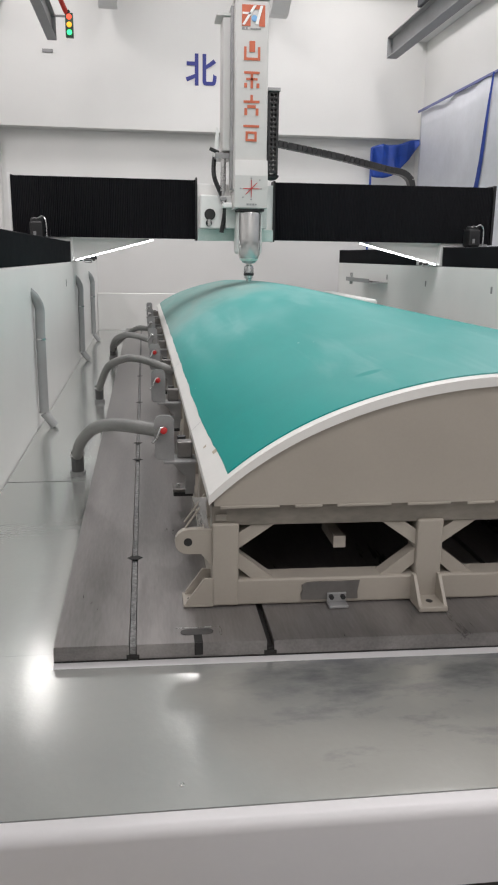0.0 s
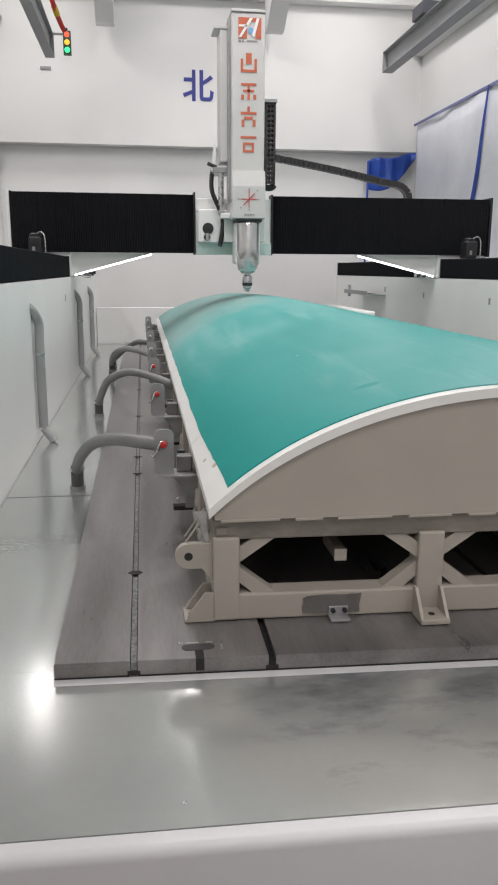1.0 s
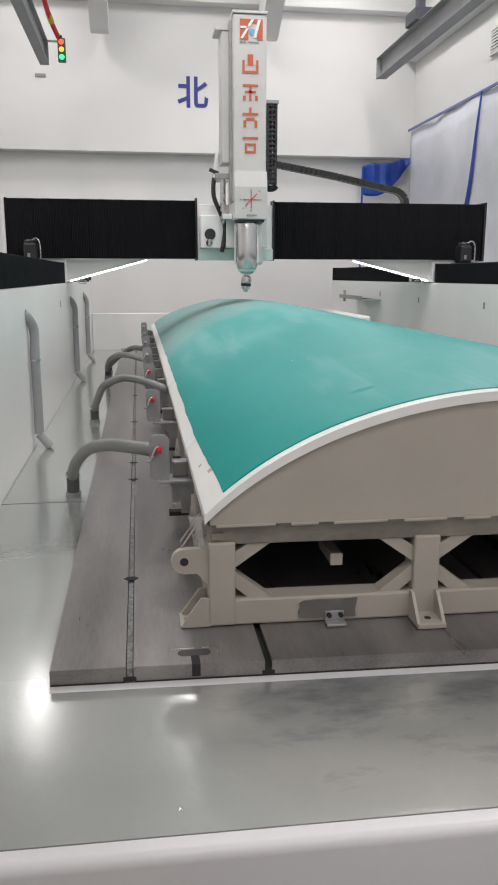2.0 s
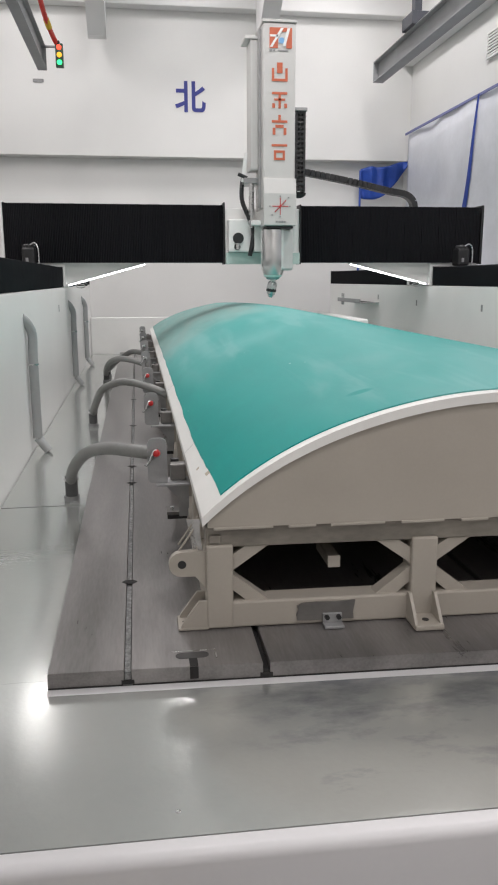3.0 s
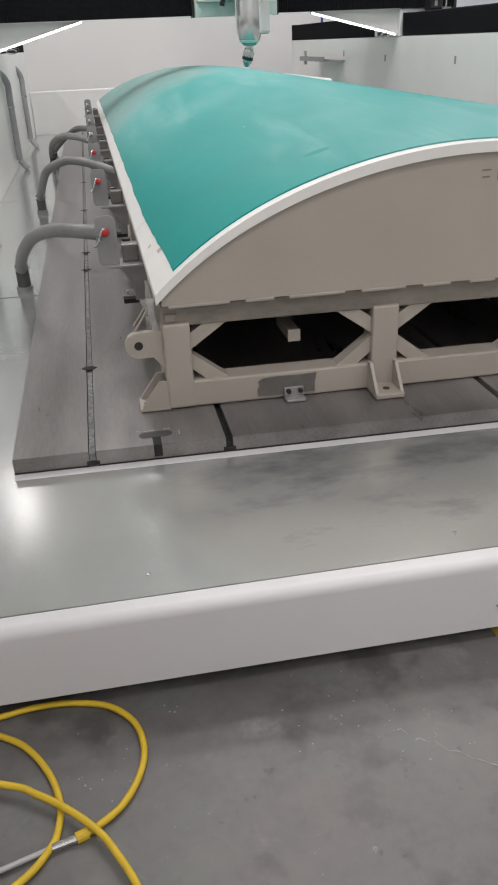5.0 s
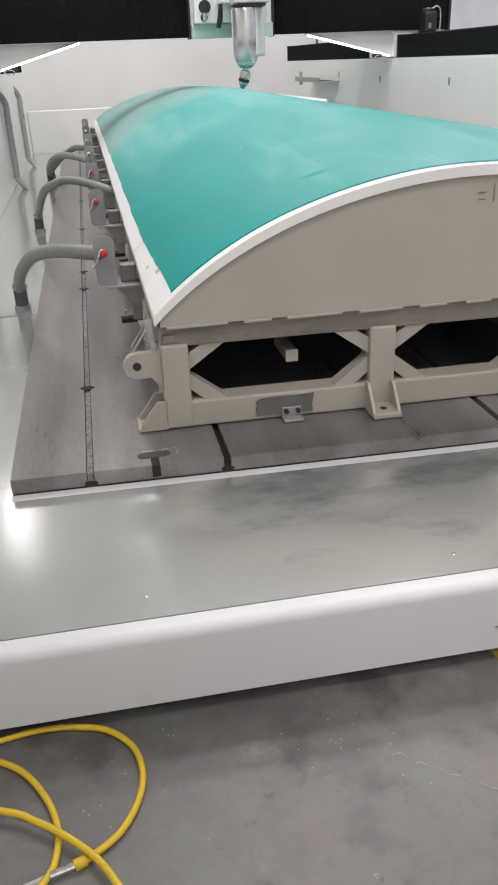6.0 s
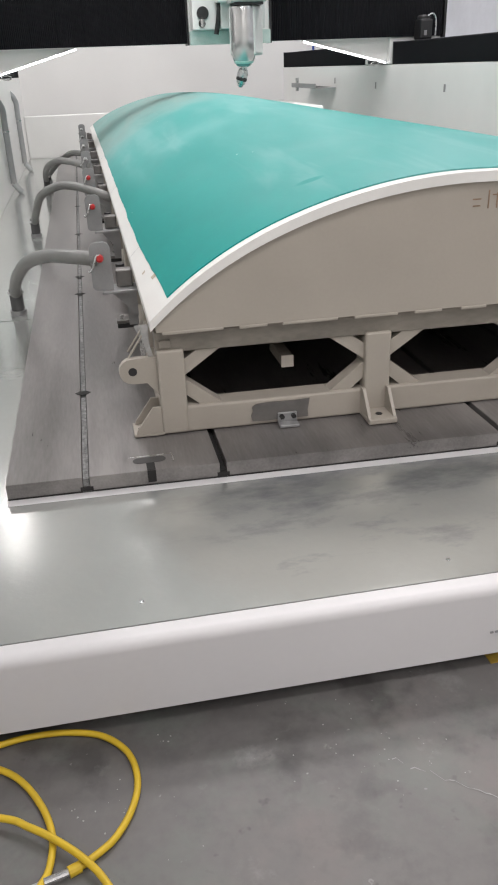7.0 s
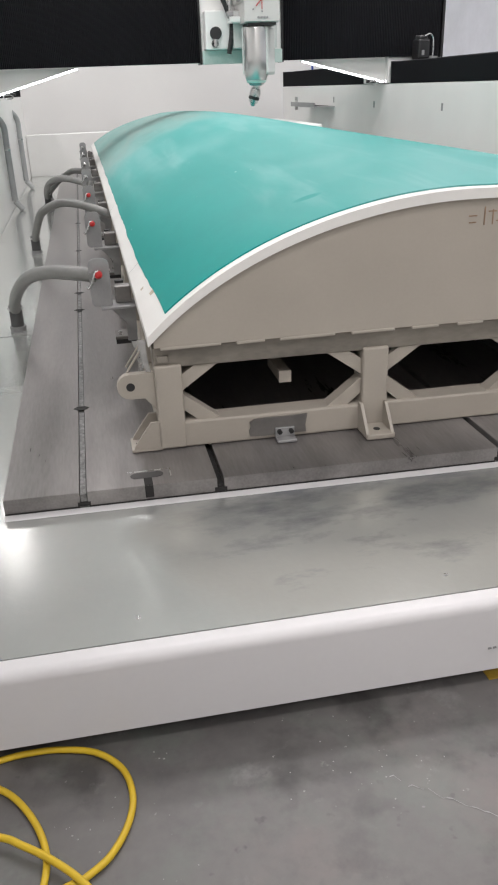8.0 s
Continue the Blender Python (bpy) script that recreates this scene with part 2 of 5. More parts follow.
def deck_sheet():
    """Grey sheet steel: semi-gloss, orange-peel relief, dull bluish wipe marks."""
    m = mat("grey deck sheet", (0.555, 0.57, 0.545), 0.165, metal=0.66, vary=0.06, scale=1.6, fine=30, bump=0.0, rvar=0.04)
    n, l = m.node_tree.nodes, m.node_tree.links
    b = n["Principled BSDF"]
    src, rsrc = b.inputs["Base Color"].links[0].from_socket, b.inputs["Roughness"].links[0].from_socket
    tc = n.new("ShaderNodeTexCoord")
    mp = n.new("ShaderNodeMapping")
    mp.inputs["Scale"].default_value = (0.7, 1.6, 1)
    l.new(tc.outputs["Object"], mp.inputs[0])
    st = n.new("ShaderNodeTexNoise")
    st.inputs["Scale"].default_value, st.inputs["Detail"].default_value, st.inputs["Roughness"].default_value = 4.2, 8, 0.68
    l.new(mp.outputs[0], st.inputs["Vector"])
    r = n.new("ShaderNodeMapRange")
    r.inputs["From Min"].default_value, r.inputs["From Max"].default_value, r.inputs["To Max"].default_value = 0.55, 0.78, 0.75
    # more smears beside the bed plate, where coolant has run off it
    sep = n.new("ShaderNodeSeparateXYZ")
    l.new(tc.outputs["Object"], sep.inputs[0])
    near = n.new("ShaderNodeMapRange")
    near.inputs["From Min"].default_value, near.inputs["From Max"].default_value, near.inputs["To Max"].default_value = -0.45, -0.10, 0.15
    l.new(sep.outputs["Y"], near.inputs["Value"])
    east = n.new("ShaderNodeMapRange")
    east.inputs["From Min"].default_value, east.inputs["From Max"].default_value = 0.35, 0.75
    l.new(sep.outputs["X"], east.inputs["Value"])
    wet = n.new("ShaderNodeMath")
    wet.operation = "MULTIPLY_ADD"
    l.new(near.outputs[0], wet.inputs[0])
    l.new(east.outputs[0], wet.inputs[1])
    l.new(st.outputs["Fac"], wet.inputs[2])
    l.new(wet.outputs[0], r.inputs["Value"])
    held = n.new("ShaderNodeMath")
    held.operation = "MULTIPLY"
    l.new(r.outputs[0], held.inputs[0])
    l.new(east.outputs[0], held.inputs[1])
    mx = n.new("ShaderNodeMix")
    mx.data_type = "RGBA"
    mx.inputs["B"].default_value = (0.20, 0.21, 0.24, 1)
    l.new(src, mx.inputs["A"])
    l.new(held.outputs[0], mx.inputs["Factor"])
    l.new(mx.outputs["Result"], b.inputs["Base Color"])
    add = n.new("ShaderNodeMath")
    add.operation = "MULTIPLY_ADD"
    add.inputs[1].default_value = 0.06
    l.new(held.outputs[0], add.inputs[0])
    l.new(rsrc, add.inputs[2])
    l.new(add.outputs[0], b.inputs["Roughness"])
    peel = n.new("ShaderNodeTexNoise")
    peel.inputs["Scale"].default_value, peel.inputs["Detail"].default_value = 48, 2
    l.new(tc.outputs["Object"], peel.inputs["Vector"])
    bp = n.new("ShaderNodeBump")
    bp.inputs["Strength"].default_value, bp.inputs["Distance"].default_value = 0.036, 0.01
    l.new(peel.outputs["Fac"], bp.inputs["Height"])
    l.new(bp.outputs[0], b.inputs["Normal"])
    return m


DECK = deck_sheet()
CONCRETE = concrete()
GREEN = green_skin()


# ---------------- mesh helpers ----------------
def mesh_of(bm, name, material, smooth=False):
    me = bpy.data.meshes.new(name)
    bmesh.ops.recalc_face_normals(bm, faces=bm.faces)
    bm.to_mesh(me)
    bm.free()
    me.materials.append(material)
    if smooth:
        for p in me.polygons:
            p.use_smooth = True
        me.set_sharp_from_angle(angle=radians(40))
    return me


def part(name, bm, material, parent=None, label="", smooth=False):
    ob = new(name, mesh_of(bm, name, material, smooth))
    if parent:
        ob.parent = parent
    return tagged(ob, label)


def thing(name, label, category, at=(0, 0, 0), group=""):
    ob = new(name)
    ob.location = at
    ob.empty_display_size = 0.1
    return tagged(ob, label, category, group)


def setting(name, bm, material, label="", smooth=False):
    return tagged(part(name, bm, material, None, "", smooth), label, "", "", "structure")


def box(bm, x0, x1, y0, y1, z0, z1, bevel=0.0, seg=2):
    vs = [bm.verts.new((x, y, z)) for x in (x0, x1) for y in (y0, y1) for z in (z0, z1)]
    fs = [bm.faces.new([vs[i] for i in q]) for q in ((0, 1, 3, 2), (4, 6, 7, 5), (0, 4, 5, 1), (2, 3, 7, 6), (0, 2, 6, 4), (1, 5, 7, 3))]
    if bevel:
        es = list({e for f in fs for e in f.edges})
        bmesh.ops.bevel(bm, geom=es, offset=bevel, segments=seg, affect="EDGES", profile=0.5)
    return bm


def boxes(*rows, bevel=0.0):
    bm = bmesh.new()
    for r in rows:
        box(bm, *r, bevel=bevel)
    return bm


def rod(bm, a, b, r0, r1=None, seg=16, cap=True):
    a, b = Vector(a), Vector(b)
    q = (b - a).to_track_quat("Z", "Y")
    r1 = r0 if r1 is None else r1
    rings = []
    for p, r in ((a, r0), (b, r1)):
        rings.append([bm.verts.new(p + q @ Vector((r * math.cos(2 * math.pi * i / seg), r * math.sin(2 * math.pi * i / seg), 0))) for i in range(seg)])
    for i in range(seg):
        bm.faces.new((rings[0][i], rings[0][(i + 1) % seg], rings[1][(i + 1) % seg], rings[1][i]))
    if cap:
        bm.faces.new(rings[0][::-1])
        bm.faces.new(rings[1])
    return bm


def smooth_path(points, steps=10):
    """Catmull-Rom line through the points."""
    p = [Vector(q) for q in points]
    p = [p[0] * 2 - p[1]] + p + [p[-1] * 2 - p[-2]]
    out = []
    for i in range(1, len(p) - 2):
        for s in range(steps):
            t = s / steps
            a, b, c, d = p[i - 1], p[i], p[i + 1], p[i + 2]
            out.append(0.5 * (2 * b + (c - a) * t + (2 * a - 5 * b + 4 * c - d) * t * t + (3 * b - a - 3 * c + d) * t ** 3))
    return out + [p[-2]]


def tube(bm, points, radius, seg=12, rib=0.0):
    """A tube along a line; rib makes every second ring narrower."""
    rings, up = [], Vector((0, 0, 1))
    side = None
    for i, p in enumerate(points):
        d = (points[min(i + 1, len(points) - 1)] - points[max(i - 1, 0)]).normalized()
        if side is None:
            side = d.cross(up if abs(d.z) < 0.9 else Vector((1, 0, 0))).normalized()
        side = (side - d * side.dot(d)).normalized()
        other = d.cross(side)
        r = radius * (1 - rib * (i % 2))
        rings.append([bm.verts.new(p + side * (r * math.cos(2 * math.pi * k / seg)) + other * (r * math.sin(2 * math.pi * k / seg))) for k in range(seg)])
    for a, b in zip(rings, rings[1:]):
        for k in range(seg):
            bm.faces.new((a[k], a[(k + 1) % seg], b[(k + 1) % seg], b[k]))
    bm.faces.new(rings[0][::-1])
    bm.faces.new(rings[-1])
    return bm


def plate(bm, outline, y0, y1):
    """A plate in the xz plane between y0 and y1."""
    a = [bm.verts.new((x, y0, z)) for x, z in outline]
    b = [bm.verts.new((x, y1, z)) for x, z in outline]
    bm.faces.new(a)
    bm.faces.new(b[::-1])
    for i in range(len(a)):
        j = (i + 1) % len(a)
        bm.faces.new((a[i], b[i], b[j], a[j]))
    return bm


def lathe(bm, rows, center=(0, 0), seg=32):
    """Rows of (radius, z) turned round the upright axis at center."""
    rings = [[bm.verts.new((center[0] + r * math.cos(2 * math.pi * i / seg), center[1] + r * math.sin(2 * math.pi * i / seg), z)) for i in range(seg)] for r, z in rows]
    for a, b in zip(rings, rings[1:]):
        for i in range(seg):
            bm.faces.new((a[i], a[(i + 1) % seg], b[(i + 1) % seg], b[i]))
    bm.faces.new(rings[0])
    bm.faces.new(rings[-1][::-1])
    return bm


# ---------------- hall ----------------
setting("floor", boxes((WALL_X0, WALL_X1, WALL_Y0, WALL_Y1 + 2, FLOOR - 0.2, FLOOR)), CONCRETE, "stained polished grey concrete floor")
SOFFIT = 3.71      # the upper wall stands proud of the lower one above this height
setting("wall_north", boxes((WALL_X0, WALL_X1 + 0.3, WALL_Y1, WALL_Y1 + 0.75, SOFFIT, CEIL)), WALLPAINT, "white painted upper hall wall")
setting("wall_north_lower", boxes((WALL_X0, WALL_X1 + 0.3, WALL_Y1 + 0.35, WALL_Y1 + 0.75, FLOOR, SOFFIT - 0.004), (WALL_X0, -2.45, WALL_Y1 + 0.02, WALL_Y1 + 0.346, FLOOR, SOFFIT - 0.004)), WALLPAINT, "white painted wall set back below the upper wall")
setting("wall_east", boxes((WALL_X1, WALL_X1 + 0.3, WALL_Y0, WALL_Y1, FLOOR, CEIL), (WALL_X1, WALL_X1 + 0.3, WALL_Y1, WALL_Y1 + 0.346, FLOOR, SOFFIT - 0.004)), WALLPAINT, "white painted side wall")
setting("wall_west", boxes((WALL_X0 - 0.3, WALL_X0, WALL_Y0, WALL_Y1, FLOOR, CEIL)), WALLPAINT, "white painted side wall")
setting("wall_south", boxes((WALL_X0, WALL_X1, WALL_Y0 - 0.3, WALL_Y0, FLOOR, CEIL)), WALLPAINT, "white painted end wall")
setting("ceiling", boxes((WALL_X0, WALL_X1, WALL_Y0, WALL_Y1, CEIL, CEIL + 0.2)), CEILPAINT, "white ceiling")


def ceiling_beams():
    # a cross beam close to the north wall and two beams that run to it with haunched ends
    setting("ceiling_beam_cross", boxes((WALL_X0, WALL_X1, 13.7, 13.99, 6.39, CEIL), bevel=0.02), CEILPAINT, "white painted cross beam under the ceiling")
    for i, x in enumerate((-0.25, 2.95)):
        bm = bmesh.new()
        prof = [(13.68, 5.75), (13.45, 5.75), (12.6, 6.3), (3.0, 6.3), (3.0, CEIL), (13.68, CEIL)]
        a = [bm.verts.new((x - 0.17, y, z)) for y, z in prof]
        b = [bm.verts.new((x + 0.17, y, z)) for y, z in prof]
        bm.faces.new(a)
        bm.faces.new(b[::-1])
        for k in range(len(a)):
            j = (k + 1) % len(a)
            bm.faces.new((a[k], b[k], b[j], a[j]))
        setting("ceiling_beam_%d" % (i + 1), bm, CEILPAINT, "white painted ceiling beam with haunched end")


ceiling_beams()
setting("trim_east", boxes((5.86, WALL_X1, WALL_Y0, WALL_Y1, 5.55, 5.82), bevel=0.02), CEILPAINT, "white ledge beam along the side wall")


def unseen_ceiling_light(x, y, watts):
    t = thing("unseen_ceiling_light", "unseen white rectangular ceiling lamp, switched on", "ceiling light", (x, y, CEIL - 0.06), "ceiling lights")
    part("housing", boxes((-0.27, 0.27, -0.57, 0.57, 0, 0.06), bevel=0.01), CASING, t)
    part("diffuser", boxes((-0.24, 0.24, -0.54, 0.54, -0.012, -0.002)), DIFFUSER, t, "glowing white diffuser")
    lamp = bpy.data.lights.new("lamp", "AREA")
    lamp.shape, lamp.size, lamp.size_y, lamp.energy = "RECTANGLE", 0.45, 1.05, watts
    lamp.color = (1.0, 0.952, 0.968)
    ob = new("lamp", lamp)
    ob.location = (x, y, CEIL - 0.085)


# Assumed rows, out of view: spaced and dimmed to brighten bed, mould and floor.
for lx in (-1.6, 1.15, 4.2):
    for ly, watts in ((-7.0, 75.0), (-3.0, 75.0), (3.2, 78.0), (5.2, 70.0)):
        unseen_ceiling_light(lx, ly, watts * (0.96 if lx == 1.15 else 1.12))
# row placed from its glare on the deck and the bright wall
for lx, watts in ((-1.75, 58.0), (1.5, 50.0), (4.2, 70.0)):
    unseen_ceiling_light(lx, 12.0, watts)
# Unseen side lamps, added to soften the gantry's shadow and fill the casings.
for lx, watts in ((-3.7, 90.0), (4.4, 66.0)):
    unseen_ceiling_light(lx, 8.9, watts)
    unseen_ceiling_light(lx, 6.9, watts)


def wall_sign():
    cu = bpy.data.curves.new("sign", "FONT")
    cu.body, cu.size, cu.extrude = "北", 0.62, 0.006
    cu.align_x, cu.align_y = "CENTER", "CENTER"
    cu.offset = 0.012
    ob = new("wall_lettering", cu)
    ob.matrix_world = pose(1.505, WALL_Y1 - 0.008, 4.80, 90, 0, 0)
    cu.materials.append(NAVY)
    tagged(ob, "dark blue character sign on the white wall", "sign")


wall_sign()


def small_plate():
    ob = part("wall_plate", boxes((-1.52, -1.32, WALL_Y1 - 0.02, WALL_Y1 - 0.003, 5.03, 5.09), bevel=0.004), GLASSGREY)
    tagged(ob, "small grey plate fixed to the white wall", "plate")


small_plate()


def crane_girder(x, y1, z0, hangers, label, w=0.2):
    t = thing("crane_girder", label, "girder", (x, 0, z0), "crane girders")
    h = 0.36
    part("web", boxes((-0.008, 0.008, -6, y1, 0.016, h - 0.016)), GIRDER, t)
    part("flange", boxes((-w / 2, w / 2, -6, y1, 0, 0.016)), GIRDER, t)
    part("flange", boxes((-w / 2, w / 2, -6, y1, h - 0.016, h)), GIRDER, t)
    part("end_plate", boxes((-w / 2, w / 2, y1, y1 + 0.014, -0.004, h + 0.004)), GIRDER, t)
    part("rail", boxes((-0.03, 0.03, -6, y1 - 0.1, h, h + 0.05), bevel=0.008), GIRDER, t)
    for y in hangers:
        part("hanger", boxes((-0.06, 0.06, y - 0.08, y + 0.08, h + 0.001, CEIL - z0), bevel=0.005), DARKSTEEL, t)
        part("shoe", boxes((-0.16, 0.16, y - 0.25, y + 0.25, h + 0.002, h + 0.2), bevel=0.01), DARKSTEEL, t)
    return t


crane_girder(-1.11, 11.8, 4.72, (-4.0, 2.0), "dark grey steel crane runway girder ending before the wall", 0.15)
crane_girder(5.02, 12.9, 4.96, (-4.0, 4.0, 10.9), "dark grey steel crane runway girder ending before the wall")


def traffic_light():
    t = thing("signal_light", "green box signal lamp with red, yellow and green lights on", "signal lamp", (-0.81, 11.7, 4.74))
    part("box", boxes((-0.062, 0.062, -0.05, 0.05, 0, 0.36), bevel=0.008), mat("signal case", (0.04, 0.10, 0.06), 0.5), t)
    for z, c, s, n in ((0.30, (1.0, 0.10, 0.05), 1.6, "red_lens"), (0.185, (1.0, 0.50, 0.04), 1.3, "yellow_lens"), (0.07, (0.05, 1.0, 0.30), 2.0, "green_lens")):
        bm = bmesh.new()
        rod(bm, (0, -0.05, z), (0, -0.066, z), 0.042, 0.032, 20)
        part(n, bm, glow(n, c, s), t, n.split("_")[0] + " glowing lens")
    part("arm", boxes((-0.32, -0.05, -0.015, 0.015, 0.3, 0.33)), GIRDER, t)
    h = part("red_hose", tube(bmesh.new(), smooth_path([(-1.02, 10.6, 5.66), (-0.985, 11.0, 5.46), (-0.945, 11.3, 5.30), (-0.885, 11.6, 5.17), (-0.845, 11.68, 5.10)]), 0.04, 10), REDTAPE)
    part("clip_ring", rod(bmesh.new(), (-0.955, 11.25, 5.335), (-0.925, 11.4, 5.255), 0.047, seg=14), YELLOW, h, "yellow cable clip")
    part("plug", rod(bmesh.new(), (-0.85, 11.68, 5.13), (-0.83, 11.69, 5.095), 0.05, seg=14), BLACK, h, "black plug")
    tagged(h, "red cable hanging from the crane girder to the signal lamp", "cable")


traffic_light()


def curtain():
    # white plastic sheet with a blue hem along the east wall
    bm = bmesh.new()
    n = 120
    rows = []
    for k in range(14):
        z = FLOOR + 0.05 + (4.22 - FLOOR - 0.05) * k / 13
        rows.append([bm.verts.new((5.985 + 0.012 * math.sin(i * 0.55 + k * 0.12) + 0.02 * math.sin(i * 0.17), 13.85 - i * 0.11, z)) for i in range(n)])
    for a, b in zip(rows, rows[1:]):
        for i in range(n - 1):
            bm.faces.new((a[i], a[i + 1], b[i + 1], b[i]))
    t = thing("curtain", "translucent white plastic sheet curtain with blue edging along the wall", "curtain")
    c = part("sheet", bm, SHEETWHITE, t, "", True)
    sol = c.modifiers.new("thick", "SOLIDIFY")
    sol.thickness = 0.004
    part("hem", boxes((5.935, 5.96, 0.8, 13.9, 4.20, 4.245), bevel=0.005), mat("blue hem", (0.17, 0.19, 0.40), 0.5), t, "blue edging tape")
    strip = bmesh.new()
    ends = []
    for k in range(12):
        v = k / 11
        yc, w = 10.35 + 0.75 * v ** 1.3 + 0.03 * math.sin(v * 9), 0.012 + 0.09 * v
        ends.append([strip.verts.new((5.935 - 0.02 * (m % 2), yc + w * (m - 1.5) / 1.5, 4.22 - 2.9 * v)) for m in range(4)])
    for p, q in zip(ends, ends[1:]):
        for m in range(3):
            strip.faces.new((p[m], p[m + 1], q[m + 1], q[m]))
    part("strap", strip, mat("blue strap", (0.03, 0.07, 0.36), 0.5), t, "blue gathered strap")


curtain()


def tarpaulin():
    bm = bmesh.new()
    nx, nz = 20, 12
    g = []
    for k in range(nz):
        v = k / (nz - 1)
        g.append([])
        for i in range(nx):
            u = i / (nx - 1)
            x = 5.0 + 1.02 * u
            top = 3.52 + 0.16 * u + 0.02 * math.sin(u * 9)
            low = 2.96 + 0.62 * u ** 3 - 0.05 * math.sin(u * 5)
            g[-1].append(bm.verts.new((x, 13.9 + 0.05 * math.sin(u * 11 + v * 3) + 0.04 * math.sin(u * 23), low + (top - low) * v)))
    for a, b in zip(g, g[1:]):
        for i in range(nx - 1):
            bm.faces.new((a[i], a[i + 1], b[i + 1], b[i]))
    ob = part("tarpaulin", bm, BLUECLOTH, None, "", True)
    ob.modifiers.new("thick", "SOLIDIFY").thickness = 0.006
    tagged(ob, "bunched bright blue tarpaulin hung on a cord in the corner", "tarpaulin")
    p = part("tarpaulin_pole", rod(bmesh.new(), (5.0, 13.9, FLOOR), (5.0, 13.9, 3.5), 0.022), mat("blue pole", (0.03, 0.08, 0.38), 0.5))
    tagged(p, "thin blue pole standing on the floor that holds the tarpaulin", "pole")


tarpaulin()


def wall_vent():
    t = thing("wall_vent", "white louvred ventilation grille on the side wall", "vent", (6.06, 10.1, 4.95))
    part("frame", boxes((-0.03, 0.015, -0.3, 0.3, -0.2, -0.17), (-0.03, 0.015, -0.3, 0.3, 0.17, 0.2), (-0.03, 0.015, -0.3, -0.27, -0.17, 0.17), (-0.03, 0.015, 0.27, 0.3, -0.17, 0.17)), CASING, t)
    part("backing", boxes((0.0, 0.014, -0.27, 0.27, -0.17, 0.17)), BLACK, t)
    for i in range(7):
        part("slat", boxes((-0.025, -0.005, -0.27, 0.27, -0.155 + i * 0.047, -0.13 + i * 0.047)), CASING, t)


wall_vent()


def duct():
    t = thing("duct", "white boxed ventilation duct under the ceiling", "duct", (-2.75, 13.2, 5.9))
    part("body", boxes((-0.55, 0.55, -0.6, 0.75, 0.03, CEIL - 5.9), bevel=0.01), CEILPAINT, t)
    part("rim", boxes((-0.58, 0.58, -0.63, 0.78, 0.0, 0.028), bevel=0.006), CASING, t)


duct()

# ---------------- machine bed and casing ----------------
X_L, X_R = -0.505, 3.915          # inner faces of the side casings
Y_FRONT = -0.722
DECK_SK, TABLE_SK = -0.016, -0.036


def deck():
    main = []

    def sheet(x0, x1, ya, yb, sk):
        bm = bmesh.new()
        vs = [(x0, ya + sk * x0), (x1, ya + sk * x1), (x1, yb), (x0, yb)]
        a = [bm.verts.new((x, y, -0.02)) for x, y in vs]
        b = [bm.verts.new((x, y, 0.0)) for x, y in vs]
        bm.faces.new(b)
        bm.faces.new(a[::-1])
        for i in range(4):
            bm.faces.new((a[i], a[(i + 1) % 4], b[(i + 1) % 4], b[i]))
        if main:
            part("deck_sheet", bm, DECK, main[0])
        else:
            main.append(setting("deck", bm, DECK, "glossy grey sheet steel machine deck"))
    g = 0.0025
    sheet(-2.2, 5.6, Y_FRONT, 0.06, DECK_SK)
    for y0, y1 in ((0.0604, 2.098), (2.112, 5.3), (5.3 + 2 * g, 8.5), (8.5 + 2 * g, 11.6)):
        sheet(X_L + 0.007, 0.05, y0, y1, 0)
        sheet(3.36, X_R - 0.007, y0, y1, 0)
    sheet(0.05 + g, 3.36 - g, 9.0, 11.6, 0)
    # support under the sheets
    setting("bed_base", boxes((-2.19, 5.59, -0.50, 11.9, FLOOR, -0.022)), DARKSTEEL, "dark machine bed under the deck")
    # white front beam with a rounded top edge
    bm = bmesh.new()
    n = 8
    prof = [(0.0, -0.02), (0.0, 0.0015)]
    for i in range(n + 1):
        a = math.pi / 2 * i / n
        prof.append((-0.031 - 0.028 * math.sin(a), -0.0265 + 0.028 * math.cos(a)))
    prof += [(-0.064, -0.218), (-0.058, -0.223), (-0.02, -0.223)]
    ends = []
    for x in (-2.2, 5.6):
        ends.append([bm.verts.new((x, Y_FRONT - 0.007 + DECK_SK * x + py, pz)) for py, pz in prof])
    for i in range(len(prof)):
        j = (i + 1) % len(prof)
        bm.faces.new((ends[0][i], ends[0][j], ends[1][j], ends[1][i]))
    bm.faces.new(ends[0])
    bm.faces.new(ends[1][::-1])
    beam = setting("front_beam", bm, LIP, "white painted front beam with rounded edge", True)
    for x in (1.292, 1.306):
        part("label_bar", boxes((x, x + 0.009, Y_FRONT - 0.0728 + DECK_SK * 1.3, Y_FRONT - 0.0695 + DECK_SK * 1.3, -0.146, -0.141)), GLASSGREY, beam, "small grey printed bar")
    # rivets
    for x, y in ((0.385, -0.64), (1.23, -0.66), (-0.35, -0.64)):
        bm = bmesh.new()
        lathe(bm, ((0.006, 0.0), (0.006, 0.002), (0.003, 0.004)), (x, y), 12)
        tagged(part("rivet", bm, STEEL), "small steel rivet in the deck", "rivet", "deck rivets")


deck()


def casing(side):
    """Long side casing under the guideway; side -1 west, 1 east."""
    x0, x1 = (X_L - 0.62, X_L) if side < 0 else (X_R, X_R + 0.62)
    name = "casing_west" if side < 0 else "casing_east"
    setting(name, boxes((x0, x1, 0.1, 11.95, -0.25, 1.212), bevel=0.012), CASING, "white painted long side casing of the machine")


casing(-1)
casing(1)
